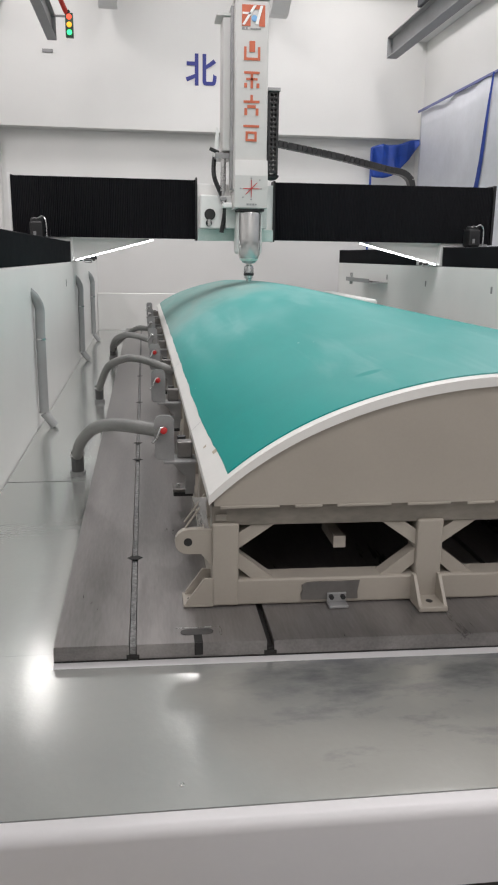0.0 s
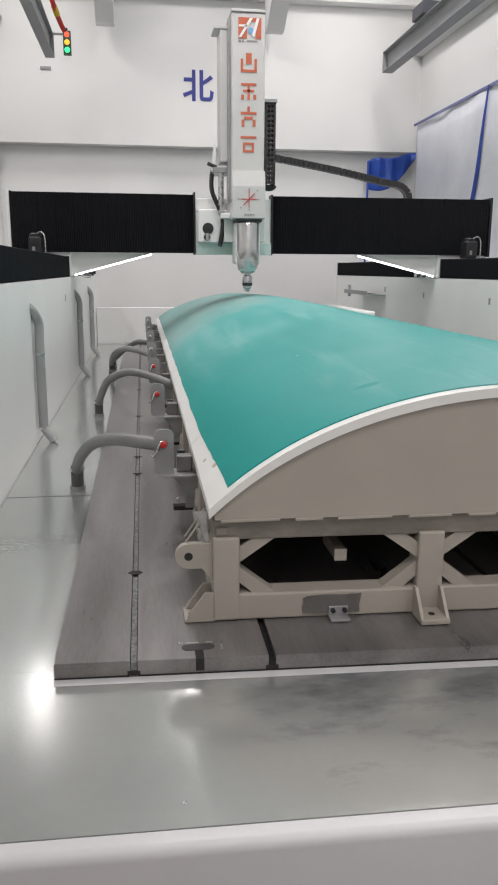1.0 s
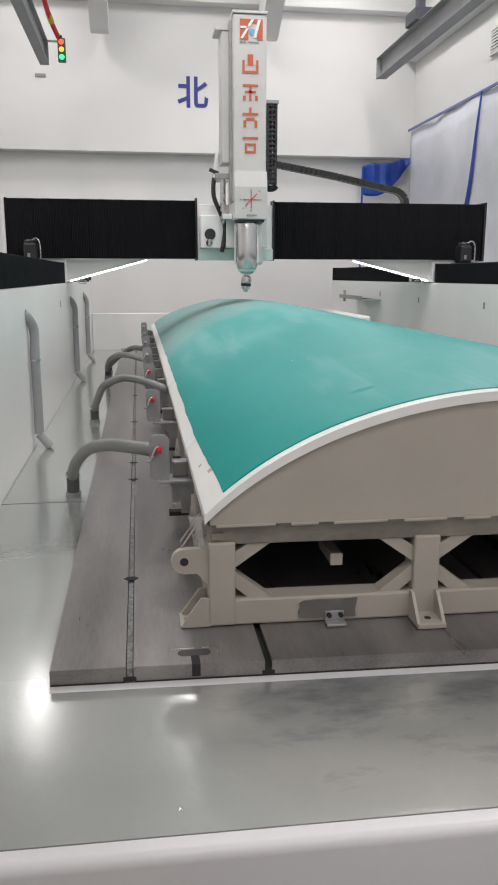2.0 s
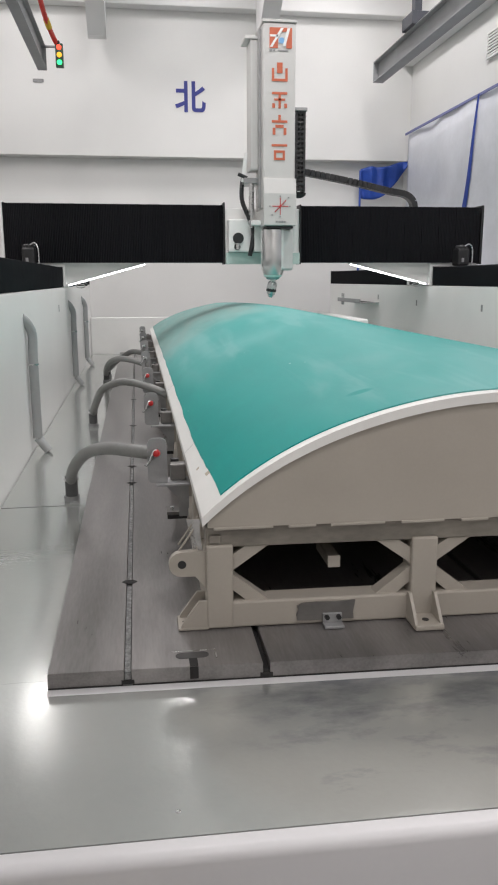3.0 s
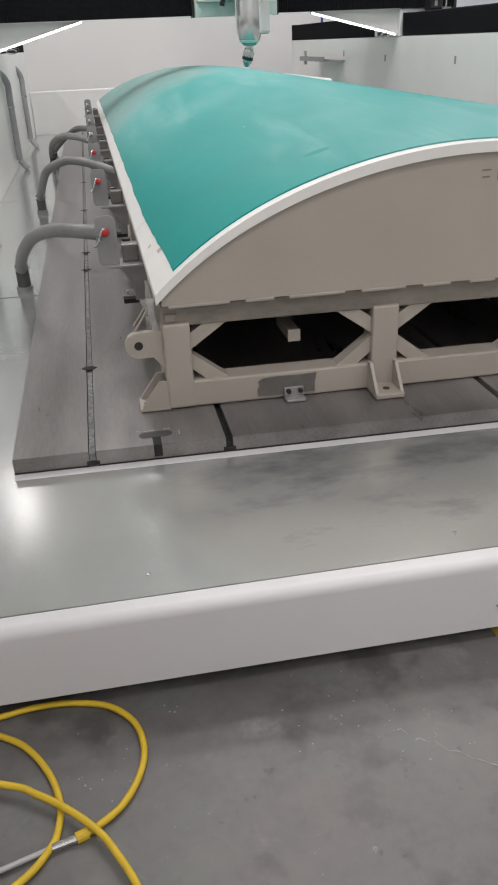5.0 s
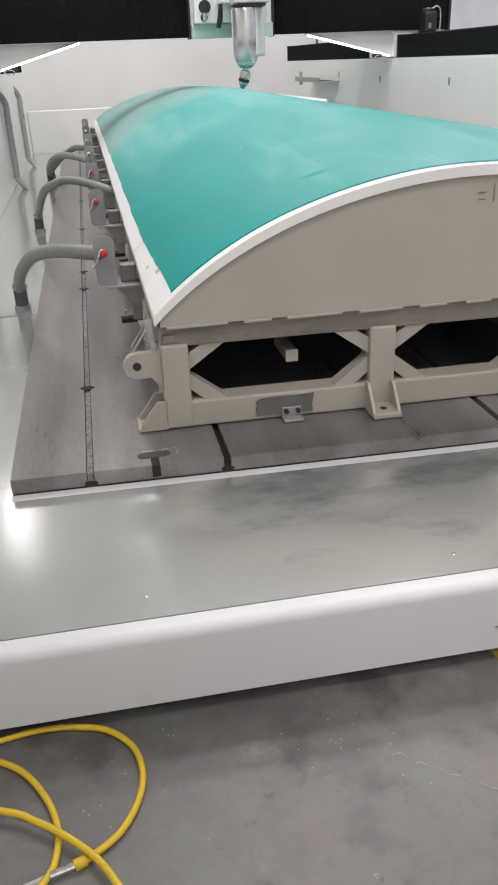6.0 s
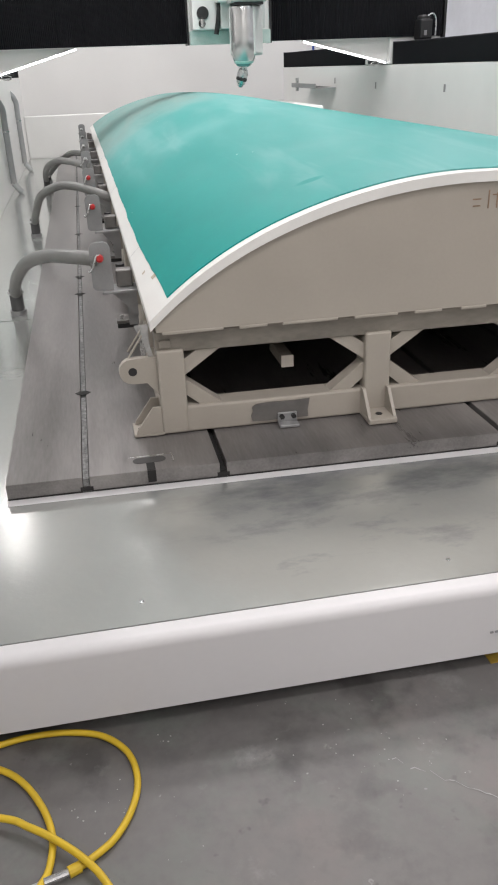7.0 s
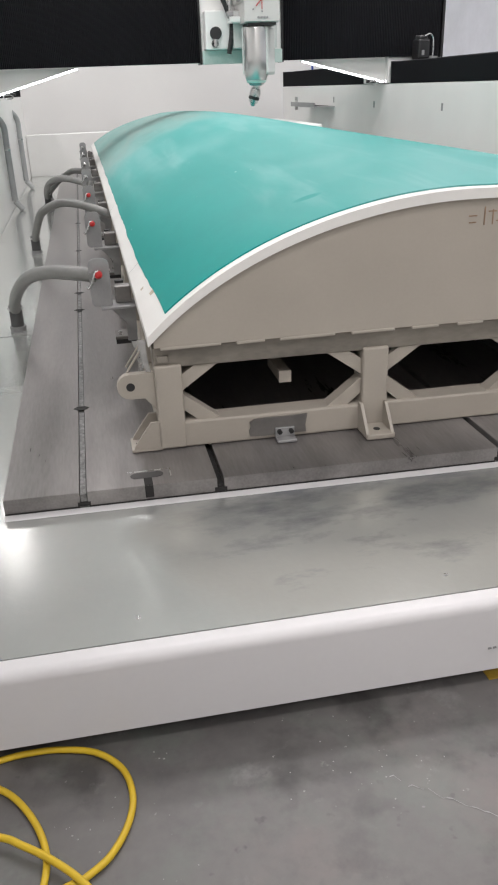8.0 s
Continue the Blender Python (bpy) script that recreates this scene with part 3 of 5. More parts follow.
setting("casing_rear", boxes((X_L + 0.005, X_R - 0.005, 11.62, 11.8, -0.2, 0.64), bevel=0.01), CASING, "white painted low rear casing panel")


def pleated(bm, x0, x1, y0, y1, z0, z1, pitch, axis):
    """A pleated cover: folds stand along y (axis 'y') or along x (axis 'x', a wall facing -y)."""
    if axis == "x":
        n = max(2, int((x1 - x0) / pitch))
        a = []
        for i in range(n * 2 + 1):
            x = x0 + (x1 - x0) * i / (n * 2)
            y = y0 + (0.006 if i % 2 else 0.0)
            z = z1 - (0.005 if i % 2 else 0.0)
            a.append([bm.verts.new(v) for v in ((x, y, z0), (x, y, z), (x, y1, z))])
        for p, q in zip(a, a[1:]):
            bm.faces.new((p[0], q[0], q[1], p[1]))
            bm.faces.new((p[1], q[1], q[2], p[2]))
    else:
        n = max(2, int((y1 - y0) / pitch))
        a = []
        for i in range(n * 2 + 1):
            y = y0 + (y1 - y0) * i / (n * 2)
            d = 0.012 if i % 2 else 0.0
            a.append([bm.verts.new(v) for v in ((x0 + d, y, z0), (x0 + d, y, z1 - d), (x1 - d, y, z1 - d), (x1 - d, y, z0))])
        for p, q in zip(a, a[1:]):
            for k in range(3):
                bm.faces.new((p[k], q[k], q[k + 1], p[k + 1]))
        bm.faces.new(a[0])
        bm.faces.new(a[-1])
    return bm


def way_cover(x0, x1, y0, y1):
    t = thing("bellows_cover", "black pleated bellows cover over the long guideway", "bellows", (0, 0, 1.214), "guideway bellows")
    bm = bmesh.new()
    pleated(bm, x0, x1, y0 + 0.02, y1 - 0.02, 0, 0.222, 0.045, "y")
    part("folds", bm, BELLOWS, t)
    for y in (y0, y1 - 0.02):
        part("end_plate", boxes((x0 - 0.004, x1 + 0.004, y, y + 0.02, 0, 0.228)), BLACK, t)


YB = 6.9
for a, b in ((X_L - 0.6, X_L - 0.002), (X_R + 0.002, X_R + 0.6)):
    way_cover(a, b, 0.3, 6.86)
    way_cover(a, b, 7.75, 11.93)


def gantry():
    t = thing("gantry", "white painted gantry crossbeam on two carriages", "gantry")
    part("crossbeam", boxes((-1.12, 4.50, 7.06, 7.62, 1.505, 2.10), bevel=0.015), CASING, t)
    part("bottom_plate", boxes((-1.12, 4.50, 6.93, 7.06, 1.488, 1.502)), CASING, t)
    for s in (-1, 1):
        x0, x1 = (X_L - 0.58, X_L + 0.02) if s < 0 else (X_R - 0.02, X_R + 0.58)
        part("carriage", boxes((x0, x1, 6.9, 7.72, 1.217, 1.484), bevel=0.01), CASING, t)
        # haunch with a sloping lamp under it
        xo, xi = (X_L + 0.02, 0.43) if s < 0 else (X_R - 0.02, 2.90)
        out = [(xo, 1.484), (xi, 1.484), (xi, 1.474), (xo, 1.235)]
        part("haunch", plate(bmesh.new(), out, 6.985, 7.04), CASING, t)
        a, b = (xo + s * -0.03, 6.945, 1.232), (xi, 6.945, 1.470)
        lamp = part("strip_lamp", rod(bmesh.new(), a, b, 0.006, seg=10), LED, t, "glowing white strip lamp")
        # Added channel above and behind the lamp keeps its light off the haunch.
        bm = bmesh.new()
        plate(bm, [(a[0], a[2] + 0.011), (b[0], b[2] + 0.011), (b[0], b[2] + 0.016), (a[0], a[2] + 0.016)], 6.93, 6.983)
        plate(bm, [(a[0], a[2] - 0.009), (b[0], b[2] - 0.009), (b[0], b[2] + 0.0105), (a[0], a[2] + 0.0105)], 6.957, 6.983)
        part("lamp_shield", bm, CASING, lamp)
        part("lamp_holder", boxes((a[0] - s * 0.16 - 0.055, a[0] - s * 0.16 + 0.055, 6.90, 6.94, 1.225, 1.26), bevel=0.006), BLACK, lamp)
        part("cable_loop", tube(bmesh.new(), [Vector((a[0] - s * 0.14 + 0.05 * math.cos(i * 0.45), 6.895, 1.226 + 0.02 * math.sin(i * 0.45))) for i in range(14)], 0.006, 8), STEEL, lamp)
        part("end_cap", boxes((-1.165, -1.13, 6.88, 7.62, 1.47, 2.165) if s < 0 else (4.515, 4.545, 6.88, 7.62, 1.47, 2.165), bevel=0.005), CASING if s < 0 else BLACK, t)
    return t


gantry()


def drive_motor(x):
    t = thing("servo_motor", "dark servo motor with a grey cable standing on the carriage", "motor", (x, 6.72, 1.447), "drive motors")
    part("body", boxes((-0.07, 0.07, -0.1, 0.1, 0.0, 0.2), bevel=0.02), BLACK, t)
    part("cap", lathe(bmesh.new(), ((0.07, 0.2), (0.07, 0.225), (0.055, 0.24)), seg=20), BLACK, t)
    part("label", boxes((-0.03, 0.0, -0.104, -0.101, 0.04, 0.09)), GLASSGREY, t)
    part("cable", tube(bmesh.new(), smooth_path([(0.02, -0.06, 0.23), (0.07, -0.07, 0.25), (0.105, -0.08, 0.2), (0.11, -0.08, 0.06), (0.10, -0.08, 0.0)]), 0.008, 8), STEEL, t)


drive_motor(-0.845)
drive_motor(4.205)

# ---------------- crossbeam bellows, in rigid panels that slide ----------------
LEFT0, LEFT1 = -1.13, 0.925
RIGHT0, RIGHT1 = 1.83, 4.49
N_SEG = 10
PANELS = []


def beam_bellows():
    for side in (-1, 1):
        t = thing("crossbeam_bellows", "black pleated bellows along the front of the crossbeam", "bellows", (0, YB, 0), "crossbeam bellows")
        w = 0.305
        bm = bmesh.new()
        pleated(bm, -w / 2, w / 2, 0, 0.14, 1.487, 2.142, 0.019, "x")
        me = mesh_of(bm, "fold_panel", BELLOWS)
        for i in range(N_SEG):
            ob = new("fold_panel", me)
            ob.parent = t
            PANELS.append((ob, side, i, w))
        part("fixed_frame", boxes((LEFT0 - 0.004, LEFT0 + 0.018, -0.008, 0.14, 1.483, 2.15) if side < 0 else (RIGHT1 - 0.018, RIGHT1 + 0.004, -0.008, 0.14, 1.483, 2.15)), BLACK, t)


beam_bellows()


def saddle():
    t = thing("saddle", "white enamelled saddle with a latch, dusted mint at its foot", "machine saddle")
    part("back_plate", boxes((0.935, 1.815, 6.868, 7.05, 1.478, 2.10), bevel=0.006), CASING, t)
    part("frame_strip", boxes((0.915, 0.934, 6.85, 7.04, 1.47, 2.165)), BLACK, t)
    part("frame_strip", boxes((1.816, 1.836, 6.85, 7.04, 1.47, 2.15)), BLACK, t)
    part("foot_plate", boxes((0.94, 1.81, 6.80, 6.866, 1.47, 1.60), bevel=0.004), MINT, t, "mint dusted foot plate")
    part("cover_box", boxes((0.955, 1.215, 6.66, 6.864, 1.602, 1.965), bevel=0.012), CASING, t)
    la = part("latch", rod(bmesh.new(), (1.062, 6.645, 1.755), (1.062, 6.665, 1.755), 0.062, seg=24), BLACK, t, "dark round latch")
    part("key", rod(bmesh.new(), (1.055, 6.637, 1.70), (1.05, 6.637, 1.63), 0.022), STEEL, la)
    part("pull", rod(bmesh.new(), (1.05, 6.64, 1.66), (1.05, 6.655, 1.66), 0.036, seg=20), BLACK, la)
    part("guide_block", boxes((1.235, 1.70, 6.56, 6.864, 1.604, 1.95), bevel=0.01), ENAMEL, t, "pale grey guide block")
    part("hose", tube(bmesh.new(), smooth_path([(1.13, 6.7, 2.42), (1.105, 6.66, 2.30), (1.11, 6.64, 2.15), (1.18, 6.62, 1.98), (1.225, 6.6, 1.84), (1.215, 6.6, 1.70), (1.19, 6.62, 1.56)]), 0.027, 10, 0.12), BLACK, t, "black corrugated hose")
    part("cylinder", rod(bmesh.new(), (1.20, 6.55, 2.0), (1.20, 6.55, 2.34), 0.03), STEEL, t)
    part("rod_end", rod(bmesh.new(), (1.20, 6.55, 1.86), (1.20, 6.55, 2.0), 0.016), STEEL, t)
    part("clevis", boxes((1.165, 1.235, 6.52, 6.58, 1.90, 1.945), bevel=0.008), GREYPLATE, t)
    part("bracket", boxes((1.11, 1.29, 6.52, 6.86, 2.34, 2.40), bevel=0.006), GREYPLATE, t)
    part("sensor", rod(bmesh.new(), (1.05, 6.55, 2.44), (1.15, 6.55, 2.40), 0.02), BLACK, t)
    part("thin_plate", plate(bmesh.new(), [(1.09, 2.36), (1.13, 2.36), (1.155, 2.66), (1.125, 2.66)], 6.55, 6.60), CASING, t)
    return t


SADDLE = saddle()


def bars(bm, cx, cz, rows, y0, y1):
    for u0, u1, v0, v1 in rows:
        box(bm, cx + u0, cx + u1, y0, y1, cz + v0, cz + v1)
    return bm


def ram():
    t = thing("ram", "white vertical machine ram with orange-red lettering bars", "machine ram")
    part("column", boxes((1.292, 1.648, 6.32, 6.86, 1.99, 3.86), bevel=0.02), RAMPAINT, t)
    # cover with a sloping shoulder
    bm = bmesh.new()
    prof = [(6.31, 1.80), (6.262, 1.81), (6.262, 2.14), (6.30, 2.30), (6.318, 2.30), (6.318, 1.985), (6.8, 1.985), (6.8, 1.80)]
    a = [bm.verts.new((1.296, y, z)) for y, z in prof]
    b = [bm.verts.new((1.652, y, z)) for y, z in prof]
    bm.faces.new(a)
    bm.faces.new(b[::-1])
    for i in range(len(a)):
        j = (i + 1) % len(a)
        bm.faces.new((a[i], b[i], b[j], a[j]))
    cover = part("nose_cover", bm, RAMPAINT, t)
    part("top_cap", boxes((1.285, 1.655, 6.31, 6.86, 3.862, 3.89), bevel=0.006), RAMPAINT, t)
    part("side_rail", boxes((1.185, 1.288, 6.50, 6.80, 2.41, 3.74), bevel=0.01), RAMPAINT, t)
    part("rail_groove", boxes((1.262, 1.29, 6.42, 6.5, 2.0, 3.82)), GREYPLATE, t)
    part("rail_cap", boxes((1.12, 1.29, 6.49, 6.81, 3.742, 3.775), bevel=0.005), RAMPAINT, t)
    part("side_bracket", boxes((1.19, 1.292, 6.45, 6.75, 1.815, 1.87), bevel=0.01), CASING, t)
    # marks: four blocks of bars, one logo panel, one axis cross
    y0, y1 = 6.314, 6.3195
    sets = [((-0.085, 0.085, -0.1, -0.074), (-0.085, -0.06, -0.074, 0.03), (0.06, 0.085, -0.074, 0.03), (-0.03, 0.03, -0.02, 0.085)),
            ((-0.082, 0.082, 0.04, 0.064), (-0.013, 0.013, -0.1, 0.04), (-0.06, 0.06, -0.022, 0.0), (-0.08, -0.05, -0.095, -0.05), (0.05, 0.08, -0.095, -0.05)),
            ((-0.085, 0.085, 0.022, 0.046), (-0.013, 0.013, 0.046, 0.1), (-0.075, -0.045, -0.1, -0.03), (0.045, 0.075, -0.1, -0.03), (-0.045, 0.045, -0.03, 0.0)),
            ((-0.085, 0.085, 0.04, 0.064), (-0.06, -0.036, -0.1, 0.0), (0.036, 0.06, -0.1, 0.0), (-0.036, 0.036, -0.1, -0.076), (-0.036, 0.036, -0.024, 0.0))]
    for z, rows in zip((3.385, 3.115, 2.85, 2.59), sets):
        bm = bmesh.new()
        bars(bm, 1.473, z, rows, y0, y1)
        part("lettering_mark", bm, ORANGE, t, "orange-red bars of lettering")
    lg = part("logo_panel", bars(bmesh.new(), 1.482, 3.71, ((-0.12, -0.03, -0.1, 0.1), (0.06, 0.12, -0.1, 0.1), (-0.03, 0.06, 0.06, 0.1)), y0, y1), ORANGE, t, "orange logo panel")
    for pts in ([(-0.118, -0.09), (-0.09, -0.09), (0.03, 0.095), (0.0, 0.095)], [(-0.115, 0.01), (-0.03, 0.01), (-0.03, 0.03), (-0.115, 0.03)], [(0.02, -0.08), (0.05, -0.08), (0.10, 0.095), (0.07, 0.095)]):
        part("white_band", plate(bmesh.new(), [(1.482 + u, 3.71 + v) for u, v in pts], 6.3105, 6.3135), CASING, lg)
    part("blue_disc", rod(bmesh.new(), (1.492, 6.3195, 3.685), (1.492, 6.312, 3.685), 0.03, seg=20), mat("pale blue mark", (0.2, 0.42, 0.7), 0.5), lg)
    part("name_bar", bars(bmesh.new(), 1.482, 3.588, ((-0.12, -0.09, -0.01, 0.01), (-0.08, -0.06, -0.01, 0.01), (-0.03, 0.08, -0.006, 0.006)), y0, y1), GLASSGREY, t)
    cy0, cy1 = 6.257, 6.2615
    cross = part("axis_cross", bars(bmesh.new(), 1.475, 2.005, ((-0.09, 0.09, -0.004, 0.004), (-0.004, 0.004, -0.09, 0.09)), cy0, cy1), RED, cover, "red axis cross mark")
    d = 0.062
    part("axis_diagonal", plate(bmesh.new(), [(1.475 - d - 0.003, 2.005 - d + 0.003), (1.475 - d + 0.003, 2.005 - d - 0.003), (1.475 + d + 0.003, 2.005 + d - 0.003), (1.475 + d - 0.003, 2.005 + d + 0.003)], 6.252, 6.2565), RED, cover)
    for u, v in ((0.0, 0.105), (0.105, 0.0), (-0.115, 0.0), (0.0, -0.11), (0.09, 0.09), (-0.09, -0.09)):
        part("axis_mark", bars(bmesh.new(), 1.475 + u, 2.005 + v, ((-0.008, 0.008, -0.006, 0.006),), cy0, cy1), GLASSGREY, cover)
    part("small_text_bar", bars(bmesh.new(), 1.48, 1.843, ((-0.055, -0.03, -0.010, 0.010), (-0.024, 0.0, -0.010, 0.010), (0.006, 0.03, -0.010, 0.010), (0.036, 0.055, -0.008, 0.008)), cy0, cy1), GLASSGREY, cover)
    part("seal", boxes((1.335, 1.625, 6.30, 6.7, 1.775, 1.80)), BLACK, t, "black seal")
    # upright energy chain beside the column
    chain = part("energy_chain", boxes((1.672, 1.70, 6.45, 6.60, 2.18, 3.02), (1.765, 1.79, 6.45, 6.60, 2.18, 3.02)), BLACK, t, "black upright energy chain")
    for i in range(17):
        z = 2.2 + i * 0.05
        part("link", boxes((1.672, 1.79, 6.452, 6.598, z, z + 0.018), (1.725, 1.737, 6.455, 6.595, z, z + 0.05)), BLACK, chain)
    bend = [Vector((1.73 + 0.055 * math.cos(a), 6.52, 2.18 + 0.03 * math.sin(a))) for a in [math.pi + math.pi * k / 8 for k in range(9)]]
    part("chain_bend", tube(bmesh.new(), bend, 0.035, 8), BLACK, chain)
    part("chain_bracket", boxes((1.65, 1.80, 6.42, 6.62, 3.02, 3.055), bevel=0.004), GREYPLATE, t)
    part("chain_guide", boxes((1.65, 1.672, 6.46, 6.60, 2.2, 2.68), bevel=0.005), BLACK, t)
    return t


RAM = ram()


def head():
    """Swivel head under the ram: turns round its upright axis; the spindle nose hangs below, tilted."""
    h = part("swivel_head", boxes((-0.14, 0.14, -0.14, 0.17, -0.45, 0.0), bevel=0.025), ENAMEL, RAM, "pale enamel swivel head")
    bm = bmesh.new()
    prof = [(0.10, 0.0), (0.122, -0.01), (0.128, -0.03), (0.128, -0.40), (0.122, -0.45), (0.105, -0.50), (0.07, -0.545), (0.045, -0.555)]
    lathe(bm, prof, (0, -0.10), 32)
    part("spindle_sleeve", bm, CHROME, h, "polished metal spindle sleeve", True)
    bm = bmesh.new()
    lathe(bm, [(0.09, -0.526), (0.099, -0.516), (0.106, -0.504), (0.10, -0.5)], (0, -0.10), 24)
    part("dust_ring", bm, MINT, h, "mint dust ring", True)
    return h


HEAD = head()
HEAD.location = (1.478, 6.5, 1.775)


def tool():
    n = part("tool_holder", lathe(bmesh.new(), [(0.034, 0.02), (0.034, -0.02), (0.05, -0.03), (0.056, -0.07), (0.056, -0.10), (0.05, -0.105)], seg=24), STEEL, HEAD, "", True)
    part("collar", lathe(bmesh.new(), [(0.052, -0.105), (0.057, -0.11), (0.057, -0.13), (0.052, -0.135)], seg=24), BLACK, n, "dark collar", True)
    part("cutter", lathe(bmesh.new(), [(0.05, -0.135), (0.048, -0.16), (0.03, -0.172), (0.028, -0.19), (0.015, -0.2)], seg=20), STEEL, n, "", True)
    return n


TOOL = tool()


def swag_chain():
    pts = smooth_path([(1.62, 7.25, 2.65), (1.96, 7.25, 2.60), (2.7, 7.25, 2.475), (3.25, 7.25, 2.36), (3.47, 7.25, 2.32), (3.57, 7.25, 2.25), (3.60, 7.25, 2.16), (3.60, 7.25, 2.11)], 40)
    t = thing("cable_chain", "black hanging energy chain from the ram down to the crossbeam", "cable chain")
    me = mesh_of(boxes((-0.027, 0.027, -0.06, 0.06, -0.036, 0.036), bevel=0.004), "link", BLACK)
    run, last = 1.0, pts[0]
    for i in range(1, len(pts)):
        run += (pts[i] - last).length
        last = pts[i]
        if run >= 0.05:
            run = 0.0
            d = (pts[i] - pts[i - 1]).normalized()
            ob = new("link", me)
            ob.parent = t
            ob.matrix_basis = Matrix.Translation(pts[i]) @ d.to_track_quat("X", "Z").to_matrix().to_4x4()
    core = tube(bmesh.new(), pts, 0.03, 8)
    part("cables", core, BLACK, t)
    return t


SWAG = swag_chain()

# ---------------- bed plate ----------------
T_Z = 0.055        # top of the cast iron bed plate above the deck
TX1, TY1 = 3.42, 11.3


def bed_plate():
    t = thing("bed_plate", "grey ground cast iron bed plate with T-slots on the deck", "bed plate")
    slots = [0.255, 0.710, 1.71, 2.2, 2.70, 3.16]
    g = {0.255: 0.0122}
    edges = [0.0] + [v for s in slots for v in (s - g.get(s, 0.012), s + g.get(s, 0.012))] + [TX1]
    for i in range(0, len(edges), 2):
        a, b = edges[i], edges[i + 1]
        bm = bmesh.new()
        prof = []
        vs = [(a, TABLE_SK * a), (b, TABLE_SK * b), (b, TY1), (a, TY1)]
        lo = [bm.verts.new((x, y, 0.001)) for x, y in vs]
        hi = [bm.verts.new((x, y, T_Z)) for x, y in vs]
        bm.faces.new(lo[::-1])
        bm.faces.new(hi)
        for k in range(4):
            bm.faces.new((lo[k], lo[(k + 1) % 4], hi[(k + 1) % 4], hi[k]))
        es = [e for e in bm.edges if all(abs(v.co.z - T_Z) < 1e-6 for v in e.verts)]
        bmesh.ops.bevel(bm, geom=es, offset=0.0015, segments=2, affect="EDGES")
        part("strip", bm, IRON, t)
    for s in slots:
        y0 = TABLE_SK * s
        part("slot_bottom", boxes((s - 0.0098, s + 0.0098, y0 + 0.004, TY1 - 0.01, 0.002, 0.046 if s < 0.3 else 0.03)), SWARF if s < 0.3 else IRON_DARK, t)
        # wider throat of the T at the front face, a dark box for its shade
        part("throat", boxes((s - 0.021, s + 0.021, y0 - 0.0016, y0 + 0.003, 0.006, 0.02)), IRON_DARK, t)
    bm = bmesh.new()
    vs = [(0.0, -0.042), (TX1, -0.042 + TABLE_SK * TX1), (TX1, -0.004 + TABLE_SK * TX1), (0.0, -0.004)]
    a, b = [bm.verts.new((x, y, 0.0004)) for x, y in vs], [bm.verts.new((x, y, 0.0014)) for x, y in vs]
    bm.faces.new(b)
    bm.faces.new(a[::-1])
    for k in range(4):
        bm.faces.new((a[k], a[(k + 1) % 4], b[(k + 1) % 4], b[k]))
    # Added dark strips draw the dark gap under the plate's front edge.
    for s in ((0.0, 0.24), (0.27, 1.69), (1.73, 2.68), (2.72, TX1)):
        ends = [[(x, TABLE_SK * x + dy) for x in s] for dy in (-0.003, -0.0005)]
        seam = bmesh.new()
        lo = [seam.verts.new((x, yy, 0.0016)) for x, yy in ends[0] + ends[1][::-1]]
        hi = [seam.verts.new((x, yy, 0.0055)) for x, yy in ends[0] + ends[1][::-1]]
        seam.faces.new(hi)
        seam.faces.new(lo[::-1])
        for k in range(4):
            seam.faces.new((lo[k], lo[(k + 1) % 4], hi[(k + 1) % 4], hi[k]))
        part("gap_line", seam, IRON_DARK, t, "dark strip for the gap under the bed plate")
    part("base_strip", bm, LIP, t, "white painted base strip")
    # joint marks across the first slot
    for y in (0.742, 2.36, 2.8, 4.3, 5.8):
        part("joint_mark", plate(bmesh.new(), [(0.222, 0), (0.24, 0.02), (0.27, 0.02), (0.288, 0), (0.27, -0.02), (0.24, -0.02)], 0, 0.0008), IRON_DARK, t).matrix_basis = pose(0, y, T_Z + 0.0012, -90, 0, 0)
    # pocket with rounded ends near the front edge, with a slot to the edge; flat, shade in colour
    bm = bmesh.new()
    out = []
    for c, a0 in ((0.505, -90), (0.435, 90)):
        for k in range(9):
            a = radians(a0 + 180 * k / 8)
            out.append((c + 0.021 * math.cos(a), 0.021 * math.sin(a)))
    plate(bm, out, 0, 0.0008)
    pk = part("pocket", bm, mat("shaded iron pocket", (0.075, 0.072, 0.07), 0.6, metal=0.3, vary=0.3, scale=20), t)
    pk.matrix_basis = pose(0, 0.06, T_Z + 0.0012, -90, 0, 0)
    part("pocket_slot", boxes((0.457, 0.485, -0.016, 0.06, T_Z + 0.0004, T_Z + 0.0011), (0.457, 0.485, -0.0185, -0.0172, 0.012, T_Z)), IRON_DARK, t)
    part("pocket_rim", boxes((0.40, 0.552, 0.090, 0.094, T_Z, T_Z + 0.0012), (0.548, 0.552, 0.03, 0.090, T_Z, T_Z + 0.0012)), STEEL, t)


bed_plate()

# ---------------- mould on its frame ----------------
MX0, MX1, MY0, MY1 = 0.523, 2.779, 0.21, 10.7
MC, MH = (MX0 + MX1) / 2, (MX1 - MX0) / 2
M_SK = -0.03


def crown(x, y):
    d = (x - MC) / MH
    u = min(1, max(0, (y - MY0) / (MY1 - MY0)))
    side = 0.354
    if d > 0:
        # the far flank stays fuller towards the near end and twists down along the length
        v = min(1, max(0, (y - 1.5) / 4))
        side = 0.10 + 0.25 * v * v * (3 - 2 * v)
    z = 0.908 - side * d * d - 0.065 * d ** 6 * (1 if d < 0 else side / 0.354)
    z += CROWN * math.sin(math.pi * u) * (1 - d * d)
    if d < 0:
        # the near flank flattens towards the far end
        v = min(1, max(0, (y - 4.5) / 4))
        z -= 0.16 * v * v * (3 - 2 * v) * -d * (1 + d)
    return z


CROWN = 0.11


